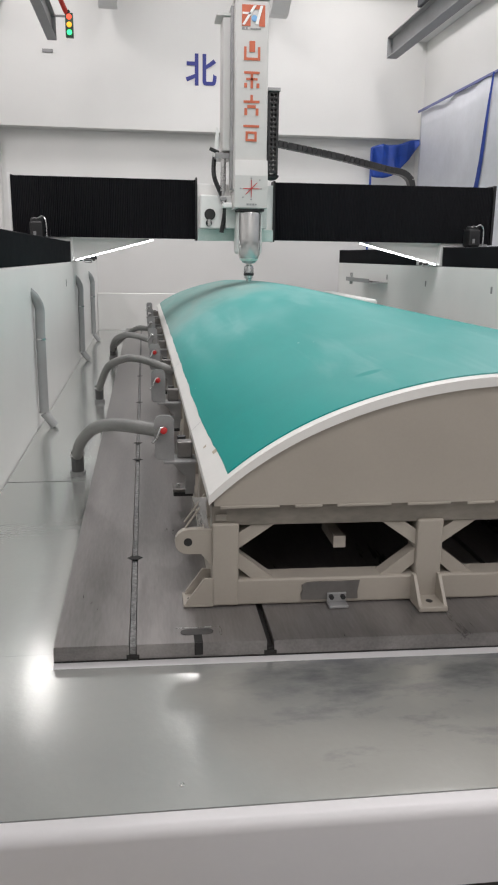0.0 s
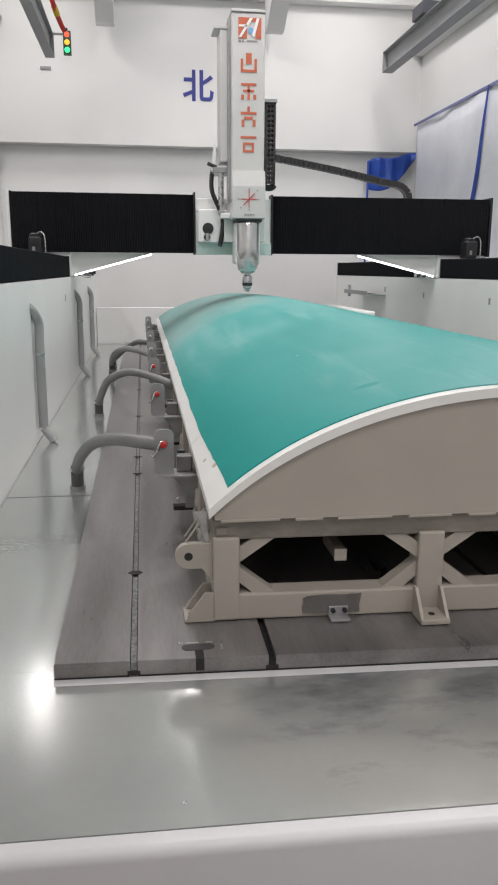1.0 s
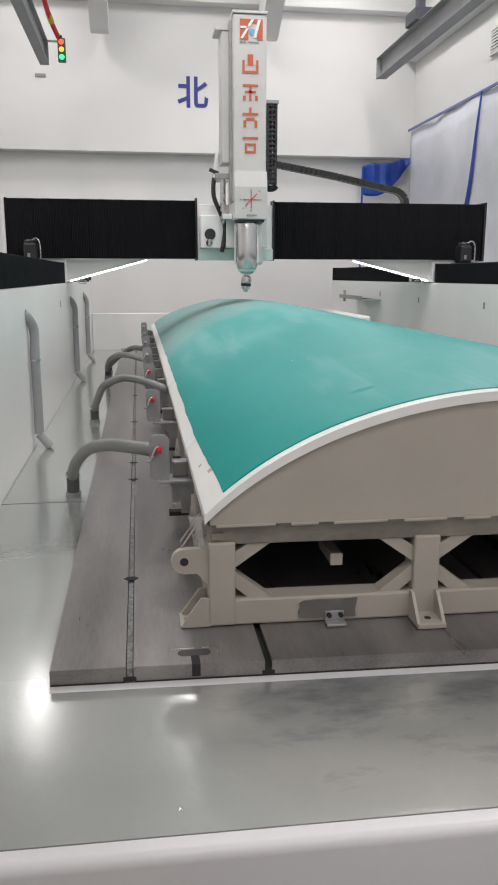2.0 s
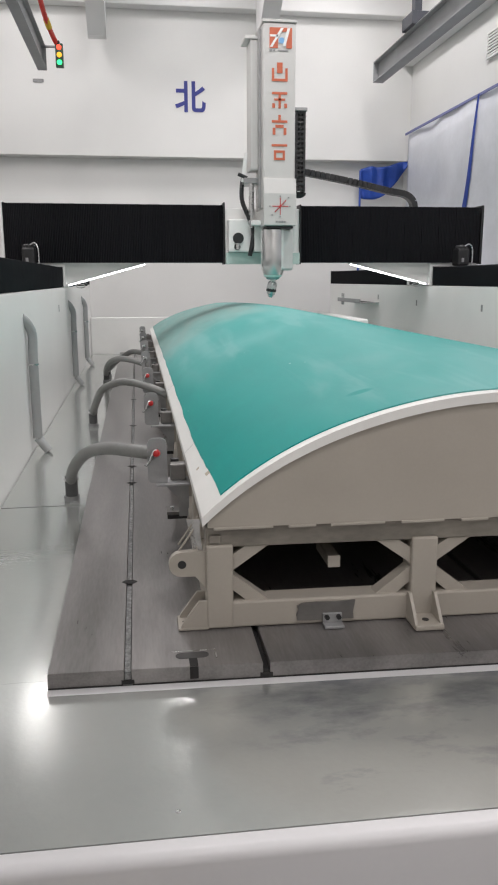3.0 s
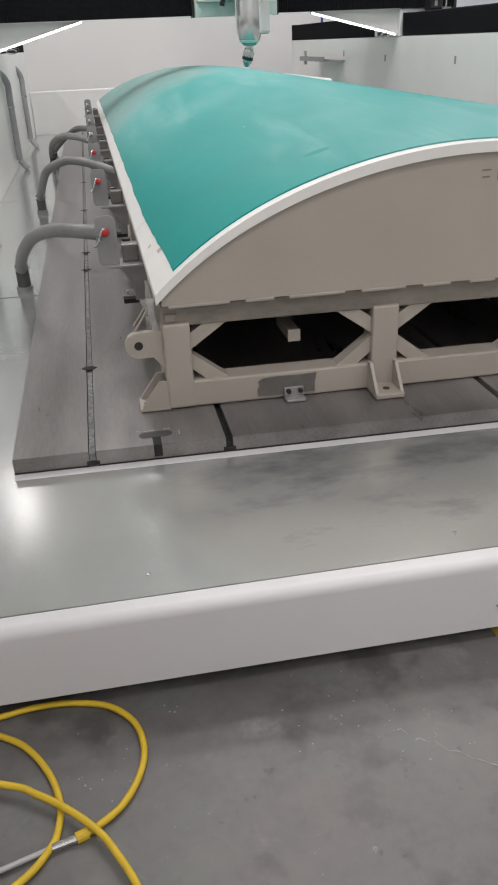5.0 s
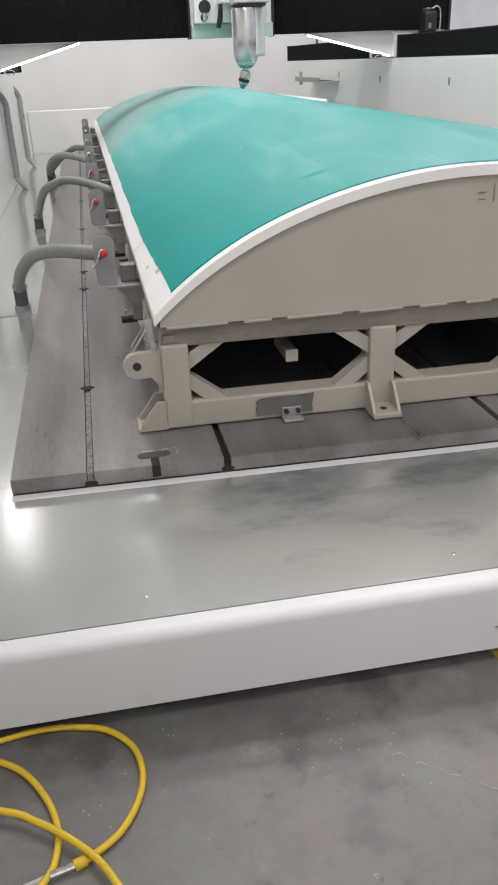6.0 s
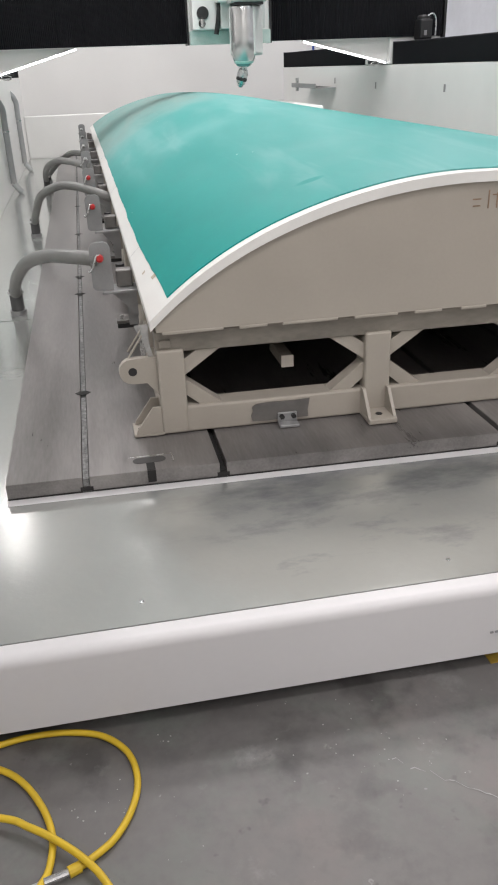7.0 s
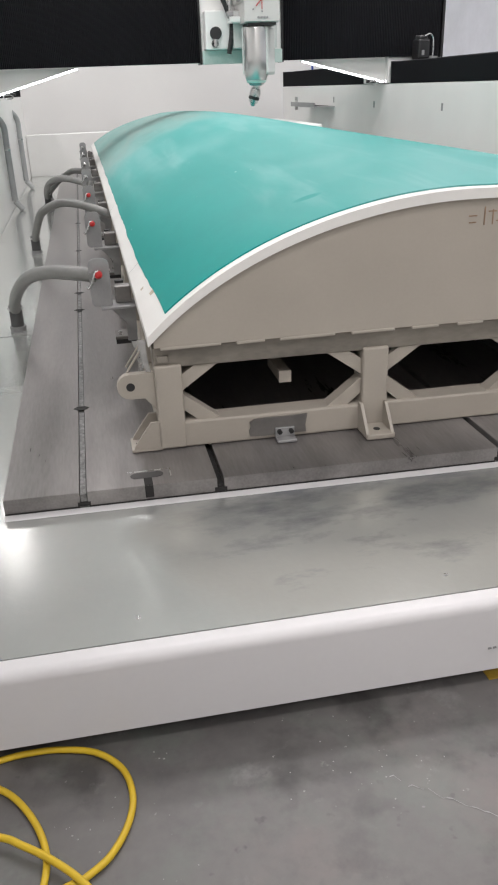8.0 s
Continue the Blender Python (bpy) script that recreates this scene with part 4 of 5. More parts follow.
def front(x, y):
    """The near end is slightly out of square."""
    return y + M_SK * (x - MX0) * max(0, 1 - (y - MY0) / 3)


def mould():
    t = thing("mould", "long arched mould with teal tooling surface and white edges", "mould")
    nx, ny = 76, 70

    def skin(xa, xb, ya, yb, lift, thick, nx, ny, wob=0.0):
        bm = bmesh.new()
        g = []
        for j in range(ny + 1):
            y = ya + (yb - ya) * j / ny
            row = []
            for i in range(nx + 1):
                x = xa + (xb - xa) * (0.5 - 0.5 * math.cos(math.pi * (0.12 + 0.76 * i / nx)) / math.cos(math.pi * 0.12))
                xx, yy = x, y
                if wob:
                    # the white margin is widest at the front corner
                    v = min(1, max(0, (y - 0.3) / 1.0))
                    xx += 0.024 * (1 - v * v * (3 - 2 * v)) * max(0, 1 - i / 10)
                if wob and i == 0:
                    xx += wob * noise.noise(Vector((3.1, y * 2.3, 0))) + wob * 0.5 * noise.noise(Vector((1.1, y * 9, 0)))
                if wob and j == 0:
                    yy += wob * 0.7 * noise.noise(Vector((x * 3, 7.7, 0)))
                row.append(bm.verts.new((xx, front(xx, yy), crown(xx, yy) + lift)))
            g.append(row)
        for a, b in zip(g, g[1:]):
            for i in range(nx):
                bm.faces.new((a[i], a[i + 1], b[i + 1], b[i]))
        ret = bmesh.ops.extrude_face_region(bm, geom=list(bm.faces))
        for v in ret["geom"]:
            if isinstance(v, bmesh.types.BMVert):
                v.co.z -= thick
        return bm

    part("shell", skin(MX0, MX1, MY0, MY1, 0, 0.034, nx, 180), GELCOAT, t, "white gelcoat shell edge", True)
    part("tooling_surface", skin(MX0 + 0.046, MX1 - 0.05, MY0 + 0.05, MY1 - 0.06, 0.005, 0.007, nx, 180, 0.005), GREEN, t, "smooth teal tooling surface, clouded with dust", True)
    # beige end plates under the arch
    for y, name in ((MY0 + 0.012, "end_plate"), (MY1 - 0.05, "end_plate")):
        bm = bmesh.new()
        n = 40
        xs = [MX0 + 0.02 + (MX1 - MX0 - 0.04) * i / n for i in range(n + 1)]
        up = [(x, crown(x, MY0 if y < 5 else MY1) - 0.035) for x in xs]
        lo = [(x, 0.447) for x in xs]
        rows = []
        for dy in (0, 0.03):
            rows.append([[bm.verts.new((x, (front(x, y) if y < 5 else y) + dy, z)) for x, z in line] for line in (lo, up)])
        for (l0, u0) in rows:
            for i in range(n):
                bm.faces.new((l0[i], l0[i + 1], u0[i + 1], u0[i]))
        for k in (0, 1):
            for i in range(n):
                bm.faces.new((rows[0][k][i], rows[0][k][i + 1], rows[1][k][i + 1], rows[1][k][i]))
        for i in (0, n):
            bm.faces.new((rows[0][0][i], rows[0][1][i], rows[1][1][i], rows[1][0][i]))
        part(name, bm, BEIGE, t, "beige painted end plate")
    # side skirts
    for x0, x1 in ((MX0 + 0.03, MX0 + 0.04), (MX1 - 0.04, MX1 - 0.03)):
        part("side_skirt", boxes((x0, x1, MY0 + 0.06, MY1 - 0.06, 0.37, 0.475)), BEIGE, t)
    for jy in (1.22, 3.3, 5.6):
        bm = bmesh.new()
        line = [(MX0 + 0.001 + 0.074 * k / 6, jy + 0.01 * k / 6) for k in range(7)]
        for (xa_, ya_), (xb_, yb_) in zip(line, line[1:]):
            bm.faces.new([bm.verts.new((px, front(px, py), crown(px, py) + 0.0012)) for px, py in ((xa_, ya_), (xb_, yb_), (xb_, yb_ + 0.005), (xa_, ya_ + 0.005))])
        part("edge_joint", bm, GREYPLATE, t)
    # small patches laid on the shell for a brown stain
    for tx, ty, w, d in ((0.572, 0.60, 0.018, 0.05), (0.548, 0.78, 0.010, 0.03)):
        bm = bmesh.new()
        q = [(tx, ty), (tx + w, ty), (tx + w * 1.2, ty + d), (tx - w * 0.1, ty + d * 0.9)]
        bm.faces.new([bm.verts.new((px, front(px, py), crown(px, py) + 0.0014)) for px, py in q])
        part("stain_patch", bm, mat("tan stain", (0.50, 0.43, 0.33), 0.6, scale=30), t, "small tan patch for a brown stain on the white edge")
    part("raised_edge", boxes((2.62, 2.77, 5.7, 7.6, 0.60, 0.875), bevel=0.02), GELCOAT, t, "cream raised edge block")
    x = MX0 + 0.04
    while x < MX1 - 0.12:
        w = random.uniform(0.05, 0.24)
        part("weld_bead", boxes((x, x + w, front(x, MY0 + 0.012) - 0.007, front(x, MY0 + 0.012) - 0.0005, 0.438, 0.449), bevel=0.003), GELCOAT if random.random() < 0.15 else BEIGE, t)
        x += w + random.uniform(0.02, 0.10)
    # marker scribble, not legible
    for u0, u1, v0, v1 in ((0, 0.03, 0, 0.004), (0.002, 0.028, -0.022, -0.018), (0.055, 0.059, -0.03, 0.03), (0.07, 0.10, 0.012, 0.016), (0.085, 0.089, -0.03, 0.02), (0.10, 0.13, -0.02, -0.016), (0.115, 0.119, -0.03, 0.035)):
        x = 1.64 + u0
        part("marker_bar", boxes((1.64 + u0, 1.64 + u1, front(x, MY0 + 0.012) - 0.0022, front(x, MY0 + 0.012) - 0.0004, 0.815 + v0, 0.815 + v1)), BROWN, t)
    return t


MOULD = mould()


def mould_frame():
    t = thing("steel_trestle", "beige painted welded steel frame on the bed plate", "trestle")
    y = MY0 + 0.03
    # drawn standing on z = 0, then set on the bed plate

    def add(name, bm, m, label=""):
        for v in bm.verts:
            v.co.x = 0.375 + (v.co.x - 0.375) * 0.956
            v.co.z = T_Z + v.co.z * 0.956
            v.co.y = v.co.y + M_SK * (v.co.x - MX0) * max(0, 1 - (v.co.y - MY0) / 3)
        return part(name, bm, m, t, label)
    z0 = 0.003
    posts = [(0.545, 0.645), (1.33, 1.432), (1.988, 2.09), (2.775, 2.875)]
    for fy in (y, MY1 - 0.14):
        add("top_rail", boxes((0.545, 2.875, fy + 0.012, fy + 0.10, 0.322, 0.402), bevel=0.006), BEIGE_DK, "brownish bare top rail")
        add("bottom_rail", boxes((0.545, 2.875, fy + 0.004, fy + 0.10, z0, 0.108), bevel=0.008), BEIGE)
        for a, b in posts:
            add("post", boxes((a, b, fy - 0.002, fy + 0.10, z0 + 0.002, 0.335), bevel=0.008), BEIGE)
        for (a, b), (c, d) in zip(posts, posts[1:]):
            for x, s in ((b, 1), (c, -1)):
                for zz, zr in ((0.225, 0.330), (0.215, 0.098)):
                    up = 1 if zr > zz else -1
                    xi = x + s * 0.145
                    w = 0.062
                    out = [(x - s * 0.004, zz), (x - s * 0.004, zz + up * w), (xi - s * 0.085, zr), (xi, zr)]
                    add("brace", plate(bmesh.new(), out, fy + 0.02, fy + 0.075), BEIGE)
    # long side members and uprights
    for a, b in ((0.55, 0.64), (2.78, 2.87)):
        add("long_rail", boxes((a, b, y + 0.10, MY1 - 0.14, z0, 0.10), bevel=0.008), BEIGE)
        add("long_rail", boxes((a, b, y + 0.10, MY1 - 0.14, 0.335, 0.402), bevel=0.008), BEIGE)
    yy = y + 0.72
    while yy < MY1 - 0.4:
        for a, b in ((0.55, 0.64), (2.78, 2.87)):
            add("upright", boxes((a, b, yy, yy + 0.08, 0.10, 0.335), bevel=0.006), BEIGE)
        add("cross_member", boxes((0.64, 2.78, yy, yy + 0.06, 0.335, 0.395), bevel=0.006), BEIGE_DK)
        yy += 0.715
    # Added dark panels, unseen, keep light out so the frame's inside stays dark.
    for a, b in ((0.60, 0.606), (2.80, 2.806)):
        add("light_block_panel", boxes((a, b, y + 0.11, MY1 - 0.16, z0, 0.40)), BEIGE_DK)
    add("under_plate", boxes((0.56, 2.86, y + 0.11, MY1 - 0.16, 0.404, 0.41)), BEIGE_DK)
    # Dark brown puts the inner shade into the tube; its end keeps beige.
    add("inner_tube", boxes((1.021, 1.067, y + 0.066, y + 0.26, 0.206, 0.251), (1.023, 1.065, y + 0.20, y + 0.258, 0.252, 0.403), bevel=0.004), BEIGE_DK, "steel tube, coloured dark as if shaded")
    add("tube_end", boxes((1.02, 1.068, y + 0.06, y + 0.065, 0.205, 0.252), bevel=0.001), BEIGE)
    # feet
    for x in (1.372, 2.03):
        foot = add("foot", boxes((x - 0.056, x + 0.056, y - 0.105, y + 0.005, z0, z0 + 0.022), bevel=0.005), BEIGE)
        for s in (-1, 1):
            bm = bmesh.new()
            a = [(y - 0.095, z0 + 0.02), (y + 0.004, z0 + 0.02), (y + 0.004, 0.118), (y - 0.02, 0.118)]
            v1 = [bm.verts.new((x + s * 0.055, p, q)) for p, q in a]
            v2 = [bm.verts.new((x + s * 0.043, p, q)) for p, q in a]
            bm.faces.new(v1)
            bm.faces.new(v2[::-1])
            for i in range(4):
                bm.faces.new((v1[i], v1[(i + 1) % 4], v2[(i + 1) % 4], v2[i]))
            add("foot_rib", bm, BEIGE)
        add("foot_hole", rod(bmesh.new(), (x, y - 0.055, z0 + 0.0222), (x, y - 0.055, z0 + 0.0235), 0.013, seg=16), BLACK)
    # ground patch with a small bolted bracket
    edge = [(0.888, 0.022), (0.94, 0.019), (1.02, 0.021), (1.108, 0.020), (1.105, 0.05), (1.111, 0.082), (1.113, 0.095), (1.04, 0.092), (0.96, 0.094), (0.905, 0.091), (0.887, 0.080), (0.892, 0.062), (0.884, 0.045)]
    add("steel_patch", plate(bmesh.new(), edge, y - 0.0025, y + 0.003), PATCH, "bare ground steel patch")
    br = add("clamp", boxes((0.985, 1.06, y - 0.012, y - 0.0035, z0, 0.05), (0.985, 1.06, y - 0.05, y - 0.012, z0, z0 + 0.012), bevel=0.003), GREYPLATE, "small zinc clamp")
    for x in (1.0, 1.045):
        add("bolt", rod(bmesh.new(), (x, y - 0.024, 0.036), (x, y - 0.012, 0.036), 0.010, seg=6), BLACK)
    # lifting lug and corner foot at the near corner
    for yy in (y + 0.02,):
        out = [(0.552, 0.306), (0.455, 0.306)]
        for k in range(9):
            a = radians(90 + 180 * k / 8)
            out.append((0.455 + 0.048 * math.cos(a), 0.258 + 0.048 * math.sin(a)))
        out += [(0.505, 0.21), (0.552, 0.15)]
        lug = add("lifting_lug", plate(bmesh.new(), out, yy, yy + 0.03), BEIGE)
        add("lug_hole", rod(bmesh.new(), (0.456, yy - 0.0008, 0.258), (0.456, yy + 0.001, 0.258), 0.016, seg=20), BLACK)
        add("corner_foot", boxes((0.437, 0.55, yy - 0.022, yy + 0.09, z0, z0 + 0.012), bevel=0.003), BEIGE)
        for gy in (yy - 0.022, yy + 0.07):
            add("foot_gusset", plate(bmesh.new(), [(0.446, z0 + 0.0125), (0.546, z0 + 0.0125), (0.546, 0.118), (0.515, 0.118), (0.452, 0.03)], gy, gy + 0.012), BEIGE)
        add("foot_hole", rod(bmesh.new(), (0.462, yy + 0.03, z0 + 0.0122), (0.462, yy + 0.03, z0 + 0.0135), 0.008, seg=16), BLACK)
        for wy in (0.03, 0.09):
            add("stay_rod", rod(bmesh.new(), (0.448, yy + wy, 0.305), (0.525, yy + wy, 0.415), 0.004, seg=8), BEIGE)
        add("weld_tab", boxes((0.557, 0.60, yy - 0.02, yy - 0.008, 0.345, 0.372), bevel=0.003), BEIGE_DK)
    for k, (x, yy, z1, z0_) in enumerate(((0.515, 0.30, 0.42, 0.24), (0.525, 0.27, 0.43, 0.27), (0.505, 0.36, 0.40, 0.29))):
        bm = bmesh.new()
        rows = []
        for i in range(7):
            v = i / 6
            w = 0.014 * (1 - 0.5 * v)
            cx = x - 0.012 * math.sin(v * 3 + k)
            rows.append([bm.verts.new((cx - w, yy + 0.01 * v, z1 + (z0_ - z1) * v)), bm.verts.new((cx + w, yy + 0.006 * v, z1 + (z0_ - z1) * v))])
        for p, q in zip(rows, rows[1:]):
            bm.faces.new((p[0], p[1], q[1], q[0]))
        ob = add("film_strip", bm, GREYFILM, "torn strip of clear plastic film")
        ob.modifiers.new("thick", "SOLIDIFY").thickness = 0.001
    return t


mould_frame()


def support_arm(y, knob):
    """Side console that carries a valve plate, with brackets under it."""
    t = thing("side_console", "grey steel console with brackets on the mould frame", "bracket", (0, y, 0), "side consoles")
    part("shelf", boxes((0.385, 0.535, -0.03, 0.10, 0.382, 0.394), bevel=0.002), GREYPLATE, t)
    part("gusset", plate(bmesh.new(), [(0.42, 0.382), (0.532, 0.382), (0.532, 0.26)], 0.02, 0.03), GREYPLATE, t)
    part("clamp_block", boxes((0.45, 0.52, 0.03, 0.09, 0.395, 0.47), bevel=0.006), PATCH, t, "dark clamp block")
    lower = part("lower_shelf", boxes((0.435, 0.533, 0.19, 0.30, 0.180, 0.196), bevel=0.002), PATCH, t)
    # Black block puts the shade under the shelf into colour.
    part("shelf_shade", boxes((0.437, 0.533, 0.192, 0.298, 0.158, 0.179), bevel=0.003), BLACK, lower, "black block for the shelf's shaded underside")
    part("bolt", rod(bmesh.new(), (0.46, 0.22, 0.196), (0.46, 0.22, 0.214), 0.008, seg=6), STEEL, lower)
    part("rib", boxes((0.49, 0.533, 0.10, 0.112, 0.20, 0.382)), GREYPLATE, t)
    part("sensor", rod(bmesh.new(), (0.475, 0.13, 0.40), (0.475, 0.13, 0.475), 0.02, seg=14), BLACK, t)
    pl = part("valve_plate", plate(bmesh.new(), [(0.348, 0.41), (0.348, 0.575), (0.356, 0.592), (0.372, 0.6), (0.412, 0.6), (0.428, 0.592), (0.436, 0.575), (0.436, 0.395), (0.36, 0.395)], 0.0, 0.014), GREYPLATE, t, "grey rounded valve plate")
    part("knob", lathe(bmesh.new(), [(0.006, -0.0), (0.015, 0.006), (0.018, 0.018), (0.014, 0.028), (0.005, 0.032)], seg=16), RED if knob else STEEL, pl, "red valve knob" if knob else "steel valve knob", True).matrix_basis = pose(0.388, -0.002, 0.536, 90, 0, 0)
    lever = smooth_path([(0.388, -0.022, 0.551), (0.376, -0.026, 0.548), (0.366, -0.03, 0.525), (0.355, -0.03, 0.498), (0.343, -0.026, 0.482), (0.335, -0.024, 0.488)], 6)
    part("lever", tube(bmesh.new(), lever, 0.0045, 8), STEEL, pl, "bent bright lever")
    return t


def suction_hose(y, fy, rows):
    t = thing("suction_hose", "grey ribbed suction hose arching from the valve plate to the deck", "hose", (0, 0, 0), "suction hoses")
    pts = smooth_path([(x, y + u * (fy - y), z) for x, u, z in rows], 16)
    part("sleeve", tube(bmesh.new(), pts, 0.032, 14, 0.06), HOSEGREY, t, "", True)
    c = part("coupling", rod(bmesh.new(), (-0.10, fy, 0.03), (-0.10, fy, 0.15), 0.037, seg=18), mat("dark rubber cuff", (0.09, 0.09, 0.09), 0.6, scale=12), t)
    part("clip", rod(bmesh.new(), (-0.10, fy, 0.125), (-0.10, fy, 0.140), 0.044, seg=18), STEEL, c)
    part("flange", rod(bmesh.new(), (-0.10, fy, 0.0005), (-0.10, fy, 0.03), 0.046, seg=18), GREYPLATE, t)


CONSOLES = [1.062, 2.49, 3.92, 5.35, 6.78, 8.2, 9.6]
for cy in CONSOLES:
    support_arm(cy, cy < 4.5)
SHORT = [(0.385, 0.0125, 0.525), (0.29, 0.065, 0.53), (0.155, 0.235, 0.503), (0.044, 0.465, 0.425), (-0.042, 0.72, 0.295), (-0.088, 0.915, 0.18), (-0.10, 1.0, 0.12)]
LONG = [(0.54, 0.635, 0.385), (0.487, 0.642, 0.414), (0.349, 0.665, 0.462), (0.25, 0.675, 0.484), (0.165, 0.689, 0.485), (0.07, 0.715, 0.445), (0.002, 0.76, 0.385), (-0.07, 0.925, 0.215), (-0.10, 1.0, 0.12)]
WIDE = [(0.42, 0.0, 0.47), (0.35, 0.05, 0.475), (0.24, 0.13, 0.49), (0.11, 0.26, 0.472), (0.0, 0.48, 0.38), (-0.06, 0.70, 0.27), (-0.095, 0.9, 0.16), (-0.10, 1.0, 0.10)]
FLAT = [(0.40, 0.0, 0.47), (0.347, 0.1, 0.45), (0.25, 0.3, 0.43), (0.17, 0.48, 0.375), (0.04, 0.66, 0.26), (-0.05, 0.86, 0.15), (-0.10, 1.0, 0.09)]
for cy, fy, rows in ((1.062, 2.22, SHORT), (2.49, 4.61, LONG), (5.35, 7.75, WIDE), (6.78, 8.3, FLAT)):
    suction_hose(cy, fy, rows)


def wall_pipe(y):
    t = thing("wall_pipe", "grey plastic pipe with bent ends on the white casing", "pipe", (0, y, 0), "casing pipes")
    x = X_L + 0.045
    part("upper_bend", tube(bmesh.new(), smooth_path([(X_L - 0.02, -0.06, 1.03), (X_L + 0.02, -0.02, 0.98), (x, 0.02, 0.90), (x, 0.01, 0.78), (x, 0, 0.675)], 8), 0.035, 14), PIPEGREY, t, "", True)
    part("joint", rod(bmesh.new(), (x, 0, 0.67), (x, 0, 0.682), 0.039, seg=18), STEEL, t)
    part("straight", rod(bmesh.new(), (x, 0, 0.12), (x, 0, 0.67), 0.035, seg=18), PIPEGREY, t, "", True)
    part("joint", rod(bmesh.new(), (x, 0, 0.113), (x, 0, 0.12), 0.039, seg=18), STEEL, t)
    part("lower_bend", rod(bmesh.new(), (x, 0, 0.113), (X_L + 0.125, -0.02, 0.012), 0.034, seg=18), PIPEGREY, t, "", True)


for py in (3.6, 7.46, 9.75):
    wall_pipe(py)


def casing_details():
    for y, z, x in ((7.37, 0.99, X_R), (5.43, 0.99, X_R), (9.0, 1.03, X_R), (6.2, 1.0, X_L)):
        s = -1 if x > 1 else 1
        tagged(part("casing_slot", boxes((x + s * 0.0005, x + s * 0.003, y - 0.02, y + 0.02, z - 0.035, z + 0.035)), GLASSGREY), "small grey slotted hole in the white casing", "slot", "casing slots")
    t = thing("tool_rack", "grey steel bracket with a slotted tray on the white casing", "rack", (X_R, 9.7, 0.95))
    part("tray", boxes((-0.30, -0.002, -0.75, 0.55, -0.01, 0.0), bevel=0.002), GREYPLATE, t)
    part("rim", boxes((-0.30, -0.29, -0.75, 0.55, 0.0, 0.05)), GREYPLATE, t)
    part("stay", boxes((-0.28, -0.24, 0.35, 0.39, -0.06, 0.12)), STEEL, t)
    for i in range(6):
        part("slot", boxes((-0.26, -0.04, -0.6 + i * 0.16, -0.55 + i * 0.16, 0.0005, 0.003)), BLACK, t)


casing_details()

# ---------------- hall floor in front ----------------
def floor_hose():
    z = FLOOR + 0.0095
    t = thing("air_hose", "yellow rubber air hose lying in loops on the concrete floor", "hose")
    loop = [(-0.55, -0.90), (-0.25, -0.835), (-0.006, -0.785), (0.08, -0.776), (0.16, -0.784), (0.245, -0.815), (0.305, -0.881), (0.324, -0.963), (0.309, -1.039), (0.267, -1.11), (0.211, -1.152), (0.181, -1.167)]
    part("loop", tube(bmesh.new(), smooth_path([(x, y, z) for x, y in loop], 10), 0.0082, 10), YELLOW, t, "", True)
    loop2 = [(-0.55, -0.72), (-0.25, -0.78), (-0.1, -0.812), (0.0, -0.864), (0.057, -0.916), (0.106, -0.999), (0.129, -1.078), (0.126, -1.145), (0.109, -1.186), (0.06, -1.24), (-0.05, -1.3), (-0.2, -1.33)]
    part("loop", tube(bmesh.new(), smooth_path([(x, y, z + (0.021 if i < 2 else 0)) for i, (x, y) in enumerate(loop2)], 10), 0.0082, 10), YELLOW, t, "", True)
    loop3 = [(-0.5, -0.93), (-0.2, -0.945), (0.017, -1.018), (0.08, -1.056), (0.142, -1.104), (0.201, -1.163), (0.246, -1.23), (0.3, -1.36), (0.33, -1.6)]
    part("loop", tube(bmesh.new(), smooth_path([(x, y, z + 0.0175) for x, y in loop3], 10), 0.0082, 10), YELLOW, t, "", True)
    c = part("coupling", rod(bmesh.new(), (0.165, -1.172, z), (0.115, -1.183, z), 0.009, seg=12), STEEL, t, "steel coupling")
    part("ferrule", rod(bmesh.new(), (0.19, -1.163, z), (0.165, -1.172, z), 0.0125, seg=12), YELLOW, c)
    part("tail", rod(bmesh.new(), (0.115, -1.183, z), (-0.1, -1.24, z), 0.006, seg=10), PIPEGREY, t)


floor_hose()


def floor_marks():
    ob = part("floor_mark", boxes((1.315, 2.4, -0.80, -0.70, FLOOR + 0.0005, FLOOR + 0.003)), YELLOWPAINT)
    tagged(ob, "worn yellow marking line on the concrete floor", "floor marking")
    bm = bmesh.new()
    pts = [(0.93 + 0.26 * i / 24, -1.045 - 0.21 * i / 24 + 0.02 * noise.noise(Vector((i * 0.5, 0, 0)))) for i in range(25)]
    for (x0, y0), (x1, y1) in zip(pts, pts[1:]):
        w = 0.0006 + 0.0012 * random.random()
        if random.random() < 0.25:
            continue
        vs = [bm.verts.new(p) for p in ((x0, y0 - w, FLOOR + 0.0012), (x1, y1 - w, FLOOR + 0.0012), (x1, y1 + w, FLOOR + 0.0012), (x0, y0 + w, FLOOR + 0.0012))]
        bm.faces.new(vs)
    tagged(part("floor_crack", bm, mat("filled crack", (0.36, 0.36, 0.35), 0.7)), "pale filled hairline crack in the concrete floor", "crack")


floor_marks()


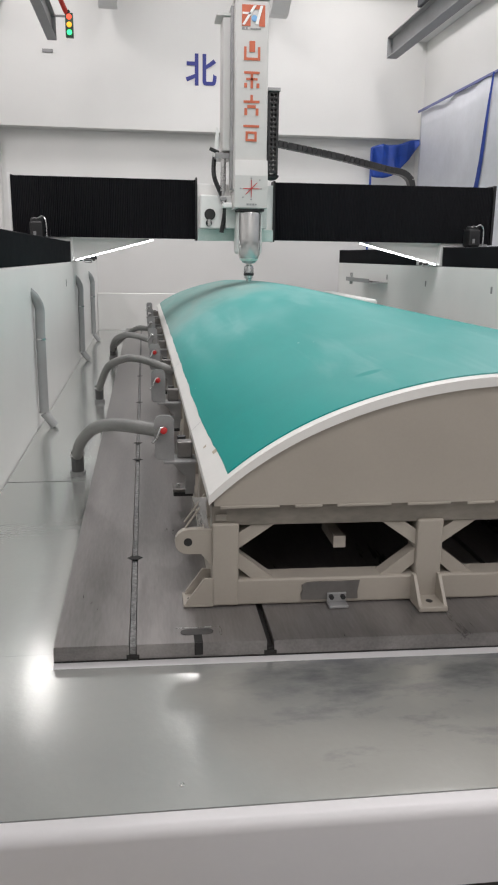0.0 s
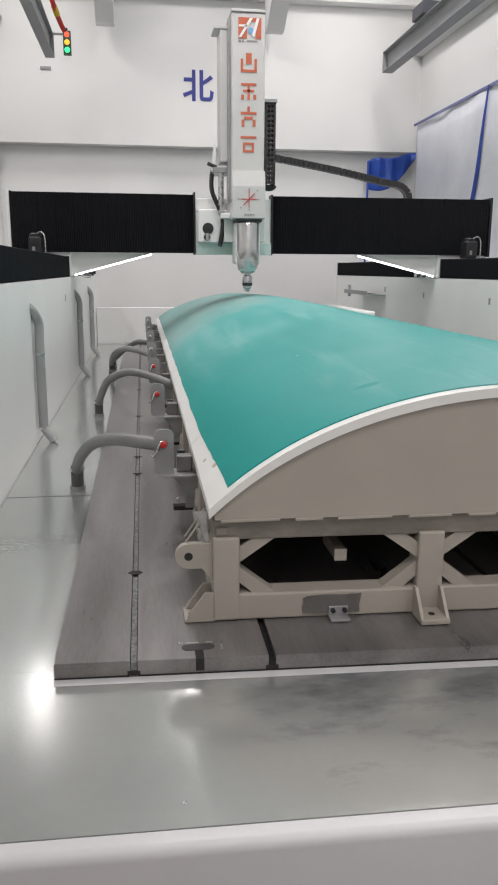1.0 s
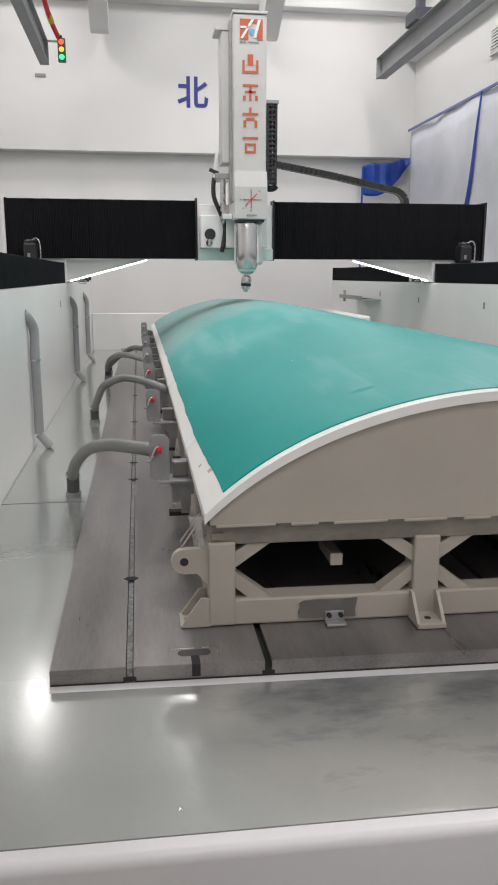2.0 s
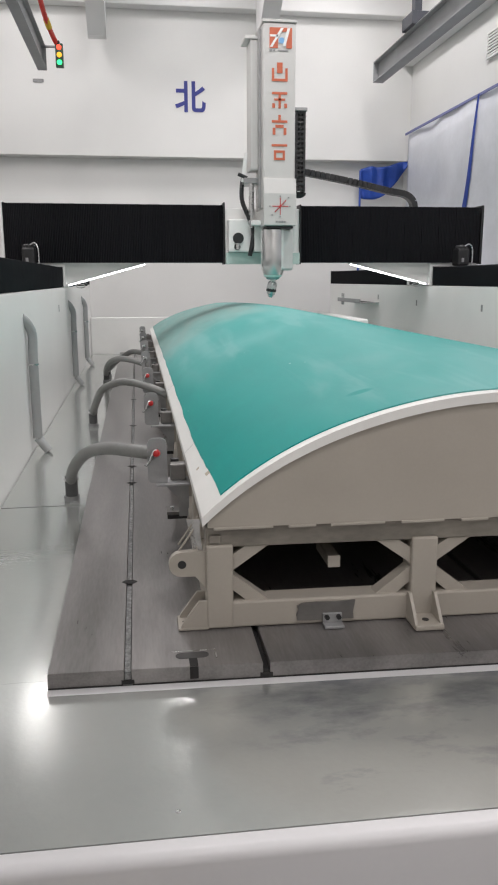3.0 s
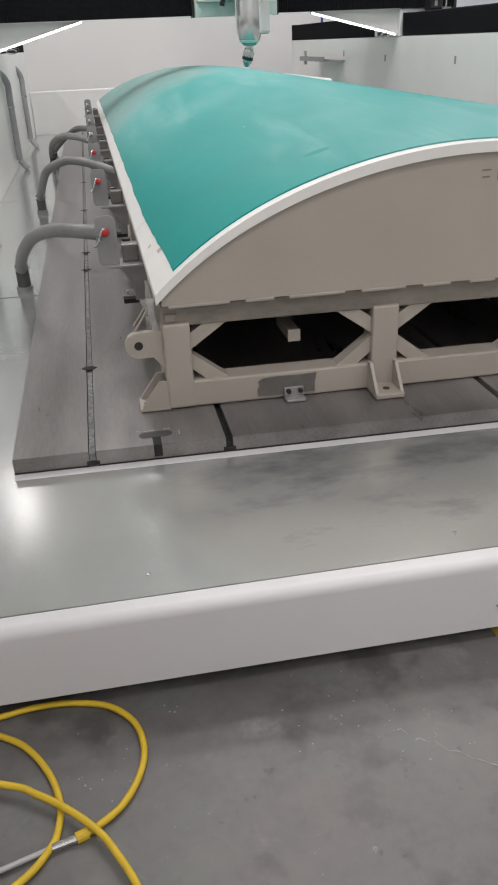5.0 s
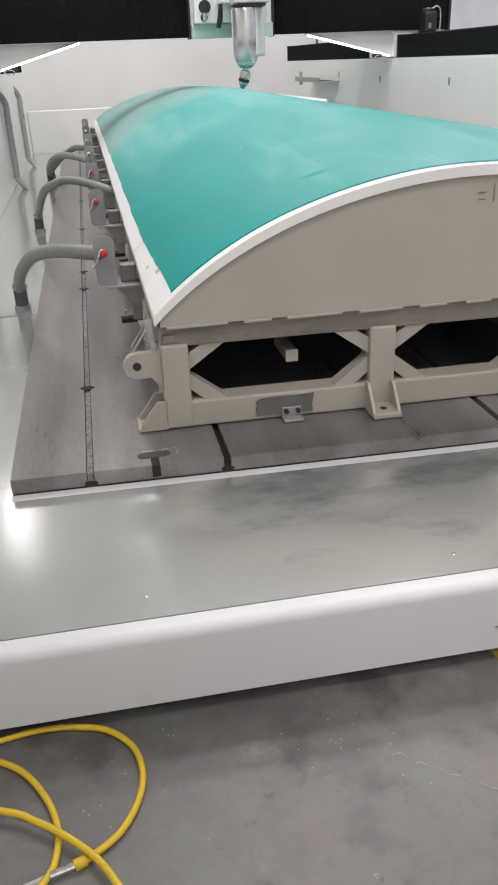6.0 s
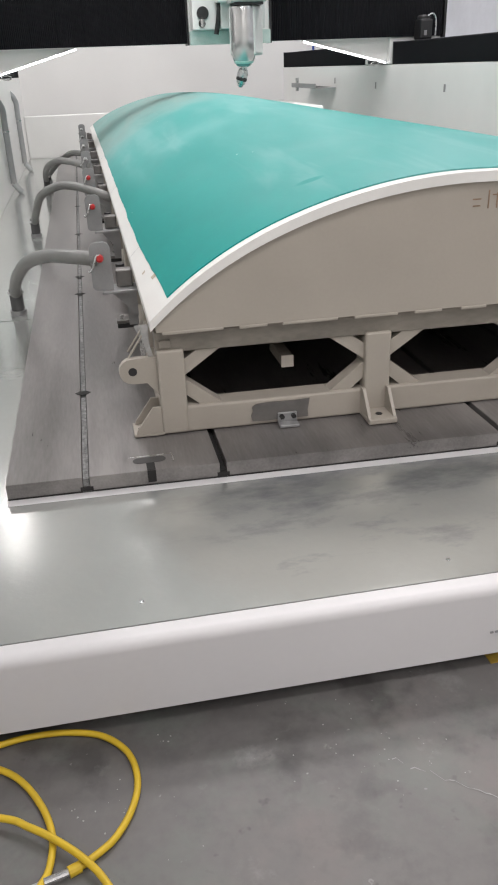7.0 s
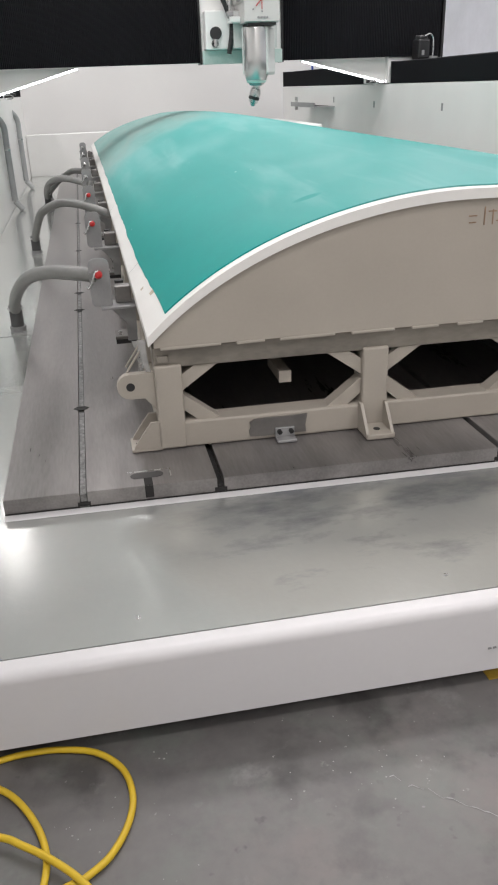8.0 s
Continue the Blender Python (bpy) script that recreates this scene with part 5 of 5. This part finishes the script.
def floor_crumbs():
    """Pale crumbs of filler and swarf scattered on the concrete."""
    rng = random.Random(11)
    bm = bmesh.new()
    for cx, cy, spread, count in ((0.93, -1.03, 0.07, 16), (0.40, -0.86, 0.02, 5), (0.25, -1.0, 0.07, 14), (0.80, -0.87, 0.14, 8), (0.55, -1.1, 0.3, 14), (1.05, -1.15, 0.12, 8)):
        for _ in range(count):
            x, y, r = rng.gauss(cx, spread), rng.gauss(cy, spread * 0.7), rng.uniform(0.0008, 0.0026)
            turn = rng.uniform(0, 3)
            low = [bm.verts.new((x + r * rng.uniform(0.6, 1.4) * math.cos(turn + k * 1.257), y + r * rng.uniform(0.6, 1.4) * math.sin(turn + k * 1.257), FLOOR + 0.0002)) for k in range(5)]
            top = bm.verts.new((x, y, FLOOR + r * 0.7))
            for k in range(5):
                bm.faces.new((low[k], low[(k + 1) % 5], top))
    ob = part("crumbs", bm, mat("pale crumbs", (0.36, 0.355, 0.34), 0.7, scale=40))
    tagged(ob, "pale crumbs of filler scattered on the concrete floor", "debris", "", "stuff")


floor_crumbs()


# ---------------- what moves ----------------
# seconds, travel of the saddle along the beam, lift of the ram, turn of the head
TRAVEL = [(0, 0.004, 0.004, 0, 0), (0.5, 0.006, 0.002, 0, 0), (1, 0.005, 0.040, 0, 0), (1.5, 0.005, 0.095, -6, 3), (1.7, 0.008, 0.104, -10, 4), (2.0, 0.085, 0.094, -18, 5), (2.4, 0.22, 0.082, -26, 7),
          (2.8, 0.362, 0.073, -32, 9), (3, 0.432, 0.070, -34, 9), (3.5, 0.615, 0.060, -36, 10), (3.7, 0.668, 0.057, -36, 10), (4, 0.686, 0.056, -36, 10), (4.5, 0.673, -0.012, -33, 13), (5.2, 0.671, -0.036, -30, 15),
          (6, 0.671, -0.045, -28, 16), (6.5, 0.669, -0.048, -28, 16), (7, 0.686, 0.025, -28, 16), (7.5, 0.696, 0.053, -28, 16), (8, 0.826, 0.021, -28, 16)]


def motions():
    walk(SADDLE, [(t, pose(dx, 0, 0)) for t, dx, dz, c, b in TRAVEL])
    walk(RAM, [(t, pose(dx, 0, dz)) for t, dx, dz, c, b in TRAVEL])
    walk(HEAD, [(t, pose(1.478, 6.5, 1.775, 0, 0, c)) for t, dx, dz, c, b in TRAVEL])
    walk(TOOL, [(t, pose(0, -0.10, -0.553, 0, b, 0)) for t, dx, dz, c, b in TRAVEL])
    walk(SWAG, [(t, pose(dx * 0.42, 0, 0)) for t, dx, dz, c, b in TRAVEL])
    for ob, side, i, w in PANELS:
        rows = []
        for t, dx, dz, c, b in TRAVEL:
            a, e = (LEFT0, LEFT1 + dx) if side < 0 else (RIGHT1, RIGHT0 + dx)
            s = 1 if side < 0 else -1
            first, last = a + s * w / 2, e - s * w / 2
            rows.append((t, pose(first + (last - first) * i / (N_SEG - 1), -0.003 * (N_SEG - i), 0)))
        walk(ob, rows)


motions()
